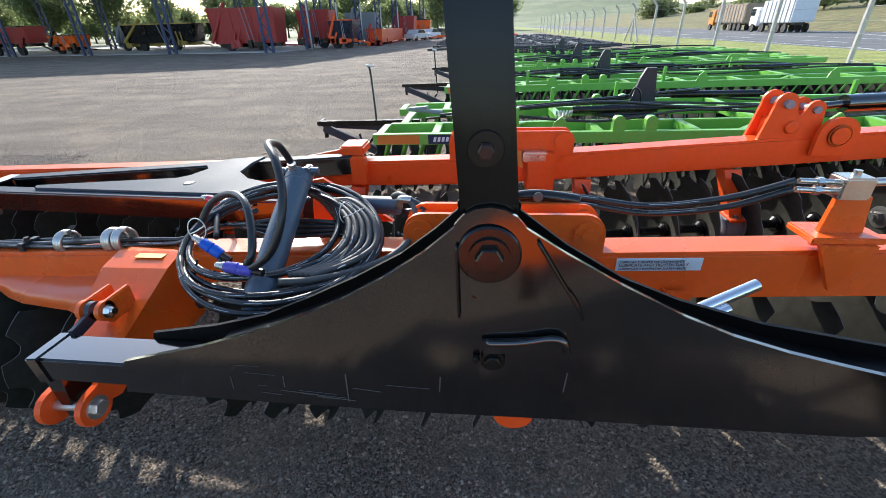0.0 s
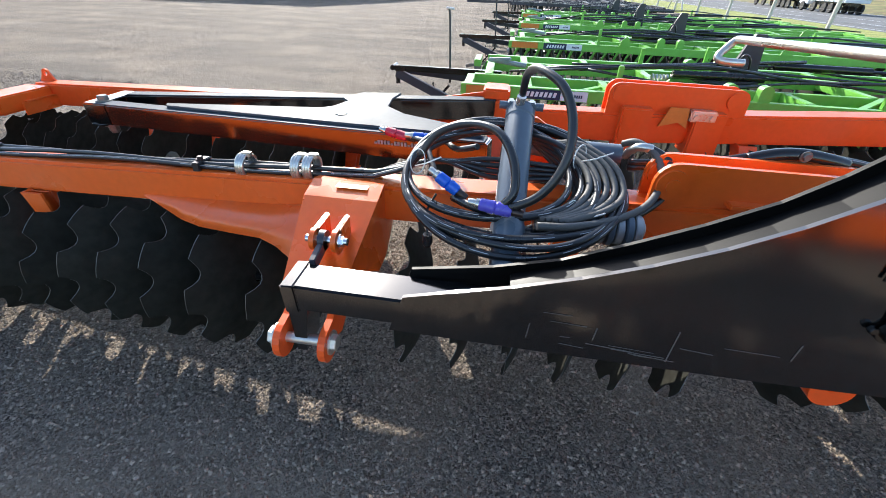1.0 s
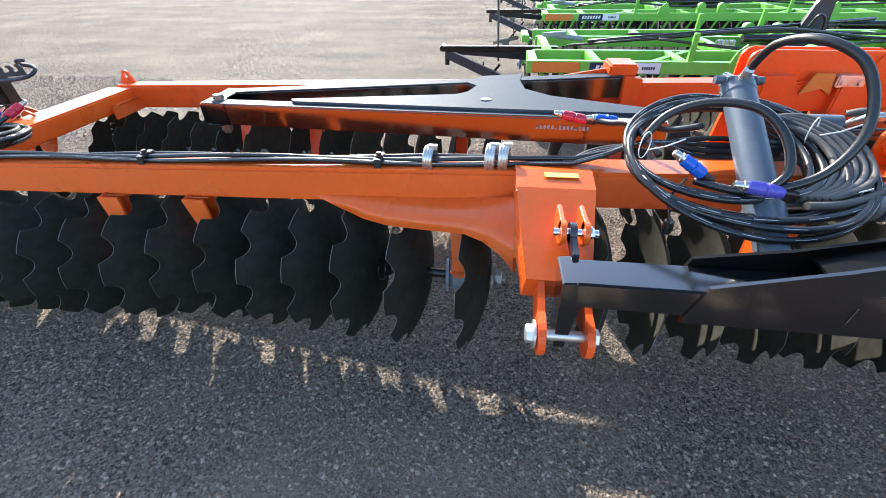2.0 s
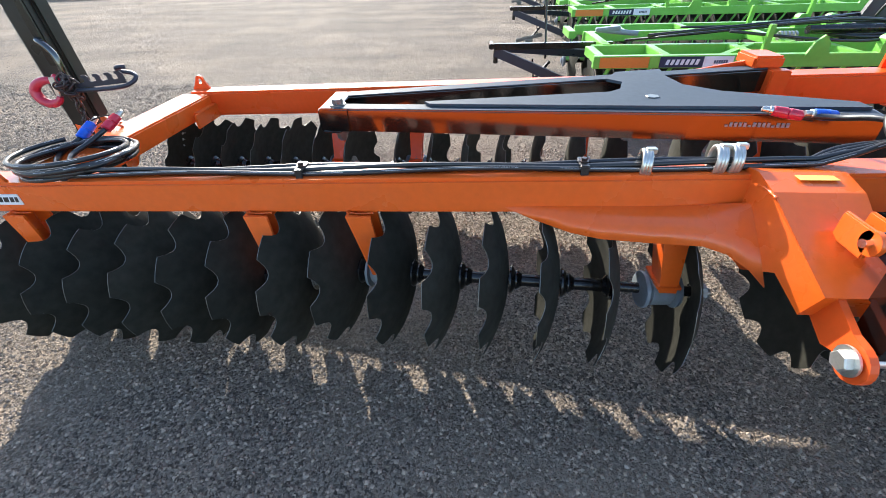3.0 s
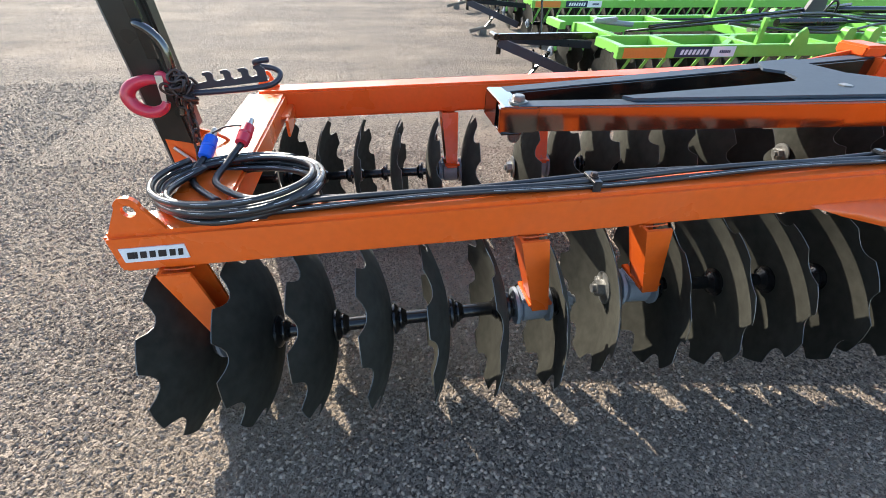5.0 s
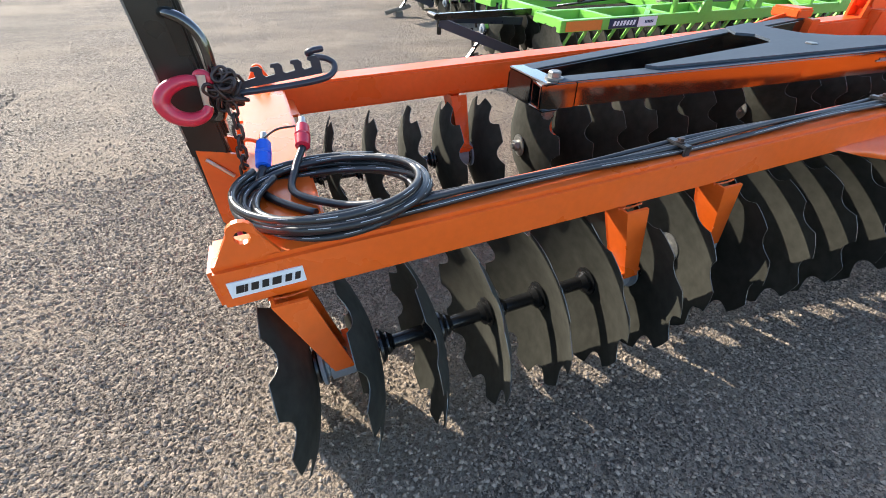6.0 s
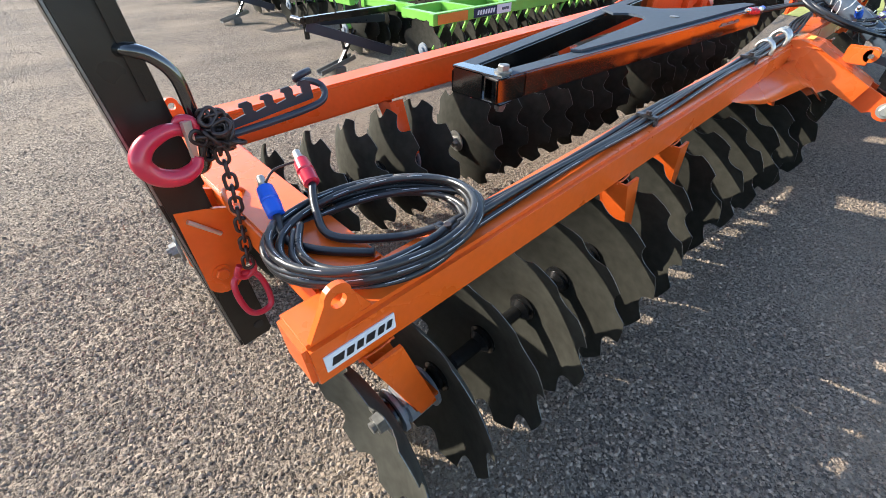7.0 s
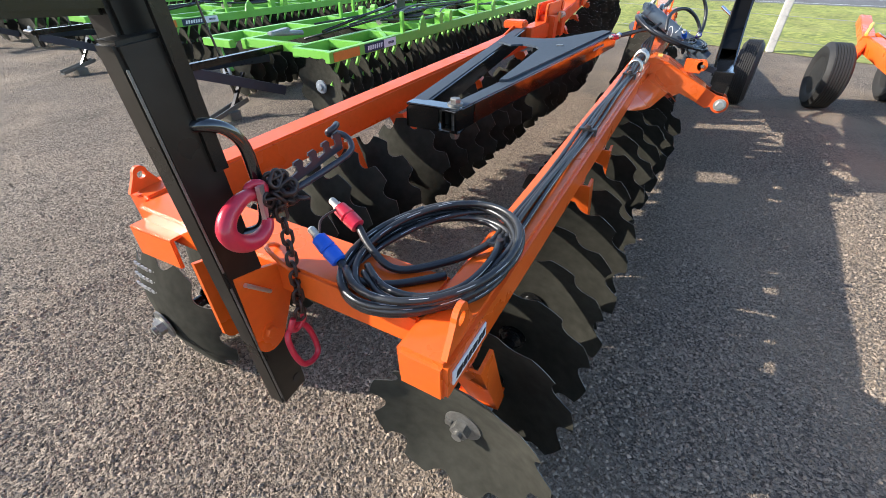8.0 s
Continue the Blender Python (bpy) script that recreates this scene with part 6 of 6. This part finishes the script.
wagon(-16.0, 64.0, 4.0, 3.0, 0.8, 3.6, 0.2, CAST, "grey_tank", "pale grey tank under the shed", CAST)
wagon(-11.5, 72.0, 3.2, 3.0, 0.8, 3.2, 0.2, DARKRED, "hopper_trailer", "dark red hopper trailer beyond the shed")
wagon(-10.0, 80.0, 3.2, 3.0, 0.8, 2.8, 0.2, ORANGE, "spreader", "orange spreader parked beyond the shed", BLACK_WORN)


def car(x, y, mat, label):
    h = thing("parked_car", (x, y, 0), label, "car", "parked cars")
    prof = [(-2.1, 0.35), (-2.1, 0.85), (-1.3, 0.95), (-0.7, 1.45), (0.9, 1.45), (1.5, 0.98), (2.1, 0.9), (2.1, 0.35)]
    bm = plate(prof, 1.7, None, 0)
    bm.transform(pose(x, y, 0, 0, 0, 70))
    body = part("car_body", bm, mat, h)
    part("window_band", (lambda b: (b.transform(pose(x, y, 0, 0, 0, 70)), b)[1])(join(plate([(-1.1, 1.0), (-0.65, 1.4), (0.85, 1.4), (1.35, 1.0)], 1.74, pose(0, -0.02, 0), 0))), GLASS_DARK, body)
    for dx in (-1.35, 1.35):
        for dy in (0.1, 1.6):
            part("wheel", turned([(-0.1, 0.15), (-0.1, 0.32), (0.1, 0.32), (0.1, 0.15)], 16, pose(x, y, 0, 0, 0, 70) @ pose(dx, dy, 0.32, 0, 0, 90)), TYRE, h)


SILVER = material("silver_car_paint", (0.55, 0.56, 0.57), 0.25, vary=0.05, coat=0.5)
DARKCAR = material("dark_car_paint", (0.04, 0.045, 0.05), 0.25, vary=0.05, coat=0.5)
car(-8.6, 68.0, SILVER, "silver car parked beyond the shed")
car(-7.2, 74.0, TRAILER_W, "white car parked beyond the shed")
car(-6.0, 79.0, DARKCAR, "dark car parked beyond the shed")

# ---- wheels of the next implement ----
CART = thing("wheeled_implement", (3.2, -0.4, 0), "orange implement on wide black tyres beside the harrow", "implement")


def tyre(x, y, r, w, turn):
    prof = [(-w / 2 + 0.02, r * 0.56), (-w / 2, r * 0.70), (-w / 2, r * 0.86), (-w / 2 + 0.03, r * 0.95)]
    n = 7
    for k in range(n):
        a, b = -w / 2 + 0.035 + (w - 0.07) * k / n, -w / 2 + 0.035 + (w - 0.07) * (k + 1) / n
        g = (b - a) * 0.18
        prof += [(a + g * 0.2, r * 0.975), (a + g, r), (b - g, r), (b - g * 0.2, r * 0.975)]
    prof += [(w / 2 - 0.03, r * 0.95), (w / 2, r * 0.86), (w / 2, r * 0.70), (w / 2 - 0.02, r * 0.56)]
    return turned(prof, 40, pose(x, y, r, 0, 0, turn))


for x, y, turn in ((2.42, -0.28, 94), (3.3, -1.3, 94)):
    t_ = part("tyre", tyre(x, y, 0.40, 0.28, turn), TYRE, CART)
    part("rim", turned([(-0.1, 0.23), (0.1, 0.23)], 24, pose(x, y, 0.40, 0, 0, turn)), ORANGE, t_)
part("axle_arm", join(bar((2.55, -0.42, 0.42), (3.1, -0.7, 0.75), 0.10, 0.12, 0.01), bar((3.1, -0.7, 0.75), (4.4, -0.9, 0.9), 0.14, 0.14, 0.01), bar((2.9, -1.5, 0.42), (3.3, -0.8, 0.8), 0.1, 0.12, 0.01)), ORANGE, CART)
part("drawbar", bar((3.05, -0.75, 0.72), (0.15, -0.85, 0.50), 0.16, 0.20, 0.012), ORANGE, CART)
part("drawbar_plate", plate([(-0.12, 0.34), (0.42, 0.34), (0.42, 0.66), (0.10, 0.68), (-0.12, 0.52)], 0.02, pose(0, -0.76, 0), 0), ORANGE, CART)
part("drawbar_stand", bar((0.3, -0.85, 0.0), (0.3, -0.85, 0.46), 0.09, 0.09, 0.006, up=(0, 1, 0)), BLACK, CART)
part("yellow_hose", tube(smooth_path([(2.9, -0.6, 0.85), (3.2, -0.7, 0.95), (3.6, -0.8, 0.9)]), 0.02, 8), YELLOW, CART)
HW = thing("support_wheel", (2.15, 0.68, 0), "black transport tyre standing beside the yoke", "wheel")
wt = part("tyre", tyre(2.15, 0.68, 0.40, 0.24, 80), TYRE, HW)
part("rim", turned([(-0.09, 0.23), (0.09, 0.23)], 24, pose(2.15, 0.68, 0.40, 0, 0, 80)), ORANGE, wt)


# ---- trees ----
LEAF = material("dark_green_foliage", (0.10, 0.12, 0.055), 0.7, grain=3, vary=0.4, stain=0.5, per_piece=0.25)
leaf_nodes, leaf_links = LEAF.node_tree.nodes, LEAF.node_tree.links
thin, both = leaf_nodes.new("ShaderNodeBsdfTranslucent"), leaf_nodes.new("ShaderNodeMixShader")
thin.inputs[0].default_value, both.inputs[0].default_value = (0.24, 0.29, 0.12, 1), 0.55
leaf_links.new(leaf_nodes["Principled BSDF"].outputs[0], both.inputs[1]), leaf_links.new(thin.outputs[0], both.inputs[2])
leaf_links.new(both.outputs[0], leaf_nodes["Material Output"].inputs[0])
BARK = material("grey_brown_bark", (0.14, 0.11, 0.08), 0.9, grain=12, vary=0.3, bump=0.4)


def tree_meshes(seed, height, spread):
    g = random.Random(seed)
    limbs = [tube(smooth_path([(0, 0, 0), (0.1, 0.05, height * 0.2), (0.0, 0.1, height * 0.45)], 3), [0.32, 0.28, 0.25, 0.22, 0.2, 0.17, 0.15], 8)]
    tips = []
    for k in range(11):
        a = math.tau * k / 11 + g.uniform(-0.3, 0.3)
        tip = V(math.cos(a) * spread * g.uniform(0.5, 0.9), math.sin(a) * spread * g.uniform(0.5, 0.9), height * g.uniform(0.36, 0.92))
        limbs.append(tube(smooth_path([(0, 0.05, height * 0.3), tip * 0.5 + V(0, 0, height * 0.12), tip], 3), [0.13, 0.11, 0.1, 0.08, 0.07, 0.05, 0.03], 6))
        tips.append(tip)
    verts, faces = [], []
    for c in tips + [V(0, 0, height * 0.88), V(0, 0, height * 0.7)]:
        for _ in range(190):
            p = c + V(g.gauss(0, 0.42), g.gauss(0, 0.42), g.gauss(0, 0.32)) * spread * 0.66
            s = g.uniform(0.2, 0.5)
            u = V(g.uniform(-1, 1), g.uniform(-1, 1), g.uniform(-1, 1)).normalized()
            w = u.orthogonal().normalized()
            w.rotate(Euler((g.uniform(0, 6), g.uniform(0, 6), 0)))
            i = len(verts)
            verts += [p - u * s, p + w * s * 0.6, p + u * s, p - w * s * 0.6]
            faces.append((i, i + 1, i + 2, i + 3))
    me = bpy.data.meshes.new("crown")
    me.from_pydata([tuple(v) for v in verts], [], faces)
    me.materials.append(LEAF)
    return mesh_of(join(*limbs), "trunk"), me


KINDS = [tree_meshes(3, 8.0, 3.6), tree_meshes(5, 10.5, 4.2), tree_meshes(9, 6.0, 3.4)]


def tree(x, y, k, s, turn):
    trunk, crown = KINDS[k]
    t = thing("tree", (x, y, 0), "broad dark green tree in full leaf", "tree", "trees round the yard")
    m = pose(x, y, 0, 0, 0, turn) @ Matrix.Diagonal((s, s, s, 1))
    part("trunk", trunk, BARK, t, m=m)
    part("crown", crown, None, t, m=m)


g = random.Random(21)
spots = [(-112, 100, 1.3), (-104, 92, 1.35), (-97, 98, 1.3), (-90, 93, 1.2), (-84, 99, 1.35), (-78, 96, 1.1), (-70, 100, 0.9), (-118, 90, 1.4)]
spots += [(-170 + 8.0 * k + g.uniform(-3, 3), 160 + g.uniform(-14, 24), g.uniform(0.95, 1.5)) for k in range(20)]
spots += [(-30 + 4.5 * k + g.uniform(-1, 1), 140 + g.uniform(-8, 20), g.uniform(0.9, 1.3)) for k in range(9)]
spots += [(62 + 8 * k + g.uniform(-3, 3), 190 + g.uniform(-30, 40), g.uniform(0.9, 1.4)) for k in range(10)]
spots += [(76 + g.uniform(-8, 16), 40 + 9 * k, g.uniform(0.8, 1.2)) for k in range(12)]
spots += [(-160 + 6.5 * k + g.uniform(-2, 2), 128 + g.uniform(-6, 12), g.uniform(0.75, 1.1)) for k in range(22)]
for x, y, s in spots:
    tree(x, y, g.randrange(3), s, g.uniform(0, 360))
# far wooded ridge and rising fields
def ridge(x, y):
    d = max(0.0, (y - 260) / 500)
    return -0.03 + 42 * d * d * (3 - 2 * d) * (0.55 + 0.25 * math.sin(x * 0.006 + 1) + 0.2 * math.sin(x * 0.017)) if d > 0 else -0.03


single("far_hills", grid_mesh(-900, 900, 240, 760, 90, 20, ridge), FIELD, "green hills beyond the road, paled in colour for distance haze", "hills", kind="structure")

# ---- loose stones on the yard ----
def stones(n, x0, x1, y0, y1, r0, r1, seed, name, label, fade=1.0):
    q = np.random.default_rng(seed)
    base = np.array([(1, 0, 0), (-1, 0, 0), (0, 1, 0), (0, -1, 0), (0, 0, 0.75), (0, 0, -0.6)], float)
    tri = np.array([(0, 2, 4), (2, 1, 4), (1, 3, 4), (3, 0, 4), (2, 0, 5), (1, 2, 5), (3, 1, 5), (0, 3, 5)])
    c = np.stack([q.uniform(x0, x1, n), y0 + (y1 - y0) * q.random(n) ** fade, np.zeros(n)], 1)
    r = r0 + (r1 - r0) * q.random(n) ** 2.6
    sc = q.uniform(0.6, 1.2, (n, 1, 3))
    a = q.uniform(0, math.tau, n)
    p = base[None] * sc * r[:, None, None] + q.normal(0, 0.12, (n, 6, 3)) * r[:, None, None]
    x = p[..., 0] * np.cos(a)[:, None] - p[..., 1] * np.sin(a)[:, None]
    y = p[..., 0] * np.sin(a)[:, None] + p[..., 1] * np.cos(a)[:, None]
    p = np.stack([x, y, p[..., 2] + r[:, None] * 0.2], -1) + c[:, None]
    f = (tri[None] + 6 * np.arange(n)[:, None, None]).reshape(-1, 3)
    me = bpy.data.meshes.new(name)
    me.from_pydata(p.reshape(-1, 3).tolist(), [], f.tolist())
    me.materials.append(PEBBLE)
    ob = new(name, me)
    tagged(ob, label, "gravel", kind="stuff")


stones(190000, -6.5, 1.6, -0.2, 4.4, 0.0028, 0.0120, 4, "gravel_stones", "loose grey gravel stones scattered over the yard")
stones(36000, -11.0, -6.5, 0.0, 7.0, 0.004, 0.018, 6, "gravel_stones", "loose grey gravel stones scattered over the yard")
stones(60000, -14.0, 2.0, 4.4, 20.0, 0.005, 0.014, 5, "gravel_stones", "loose grey gravel stones scattered over the yard", 1.9)
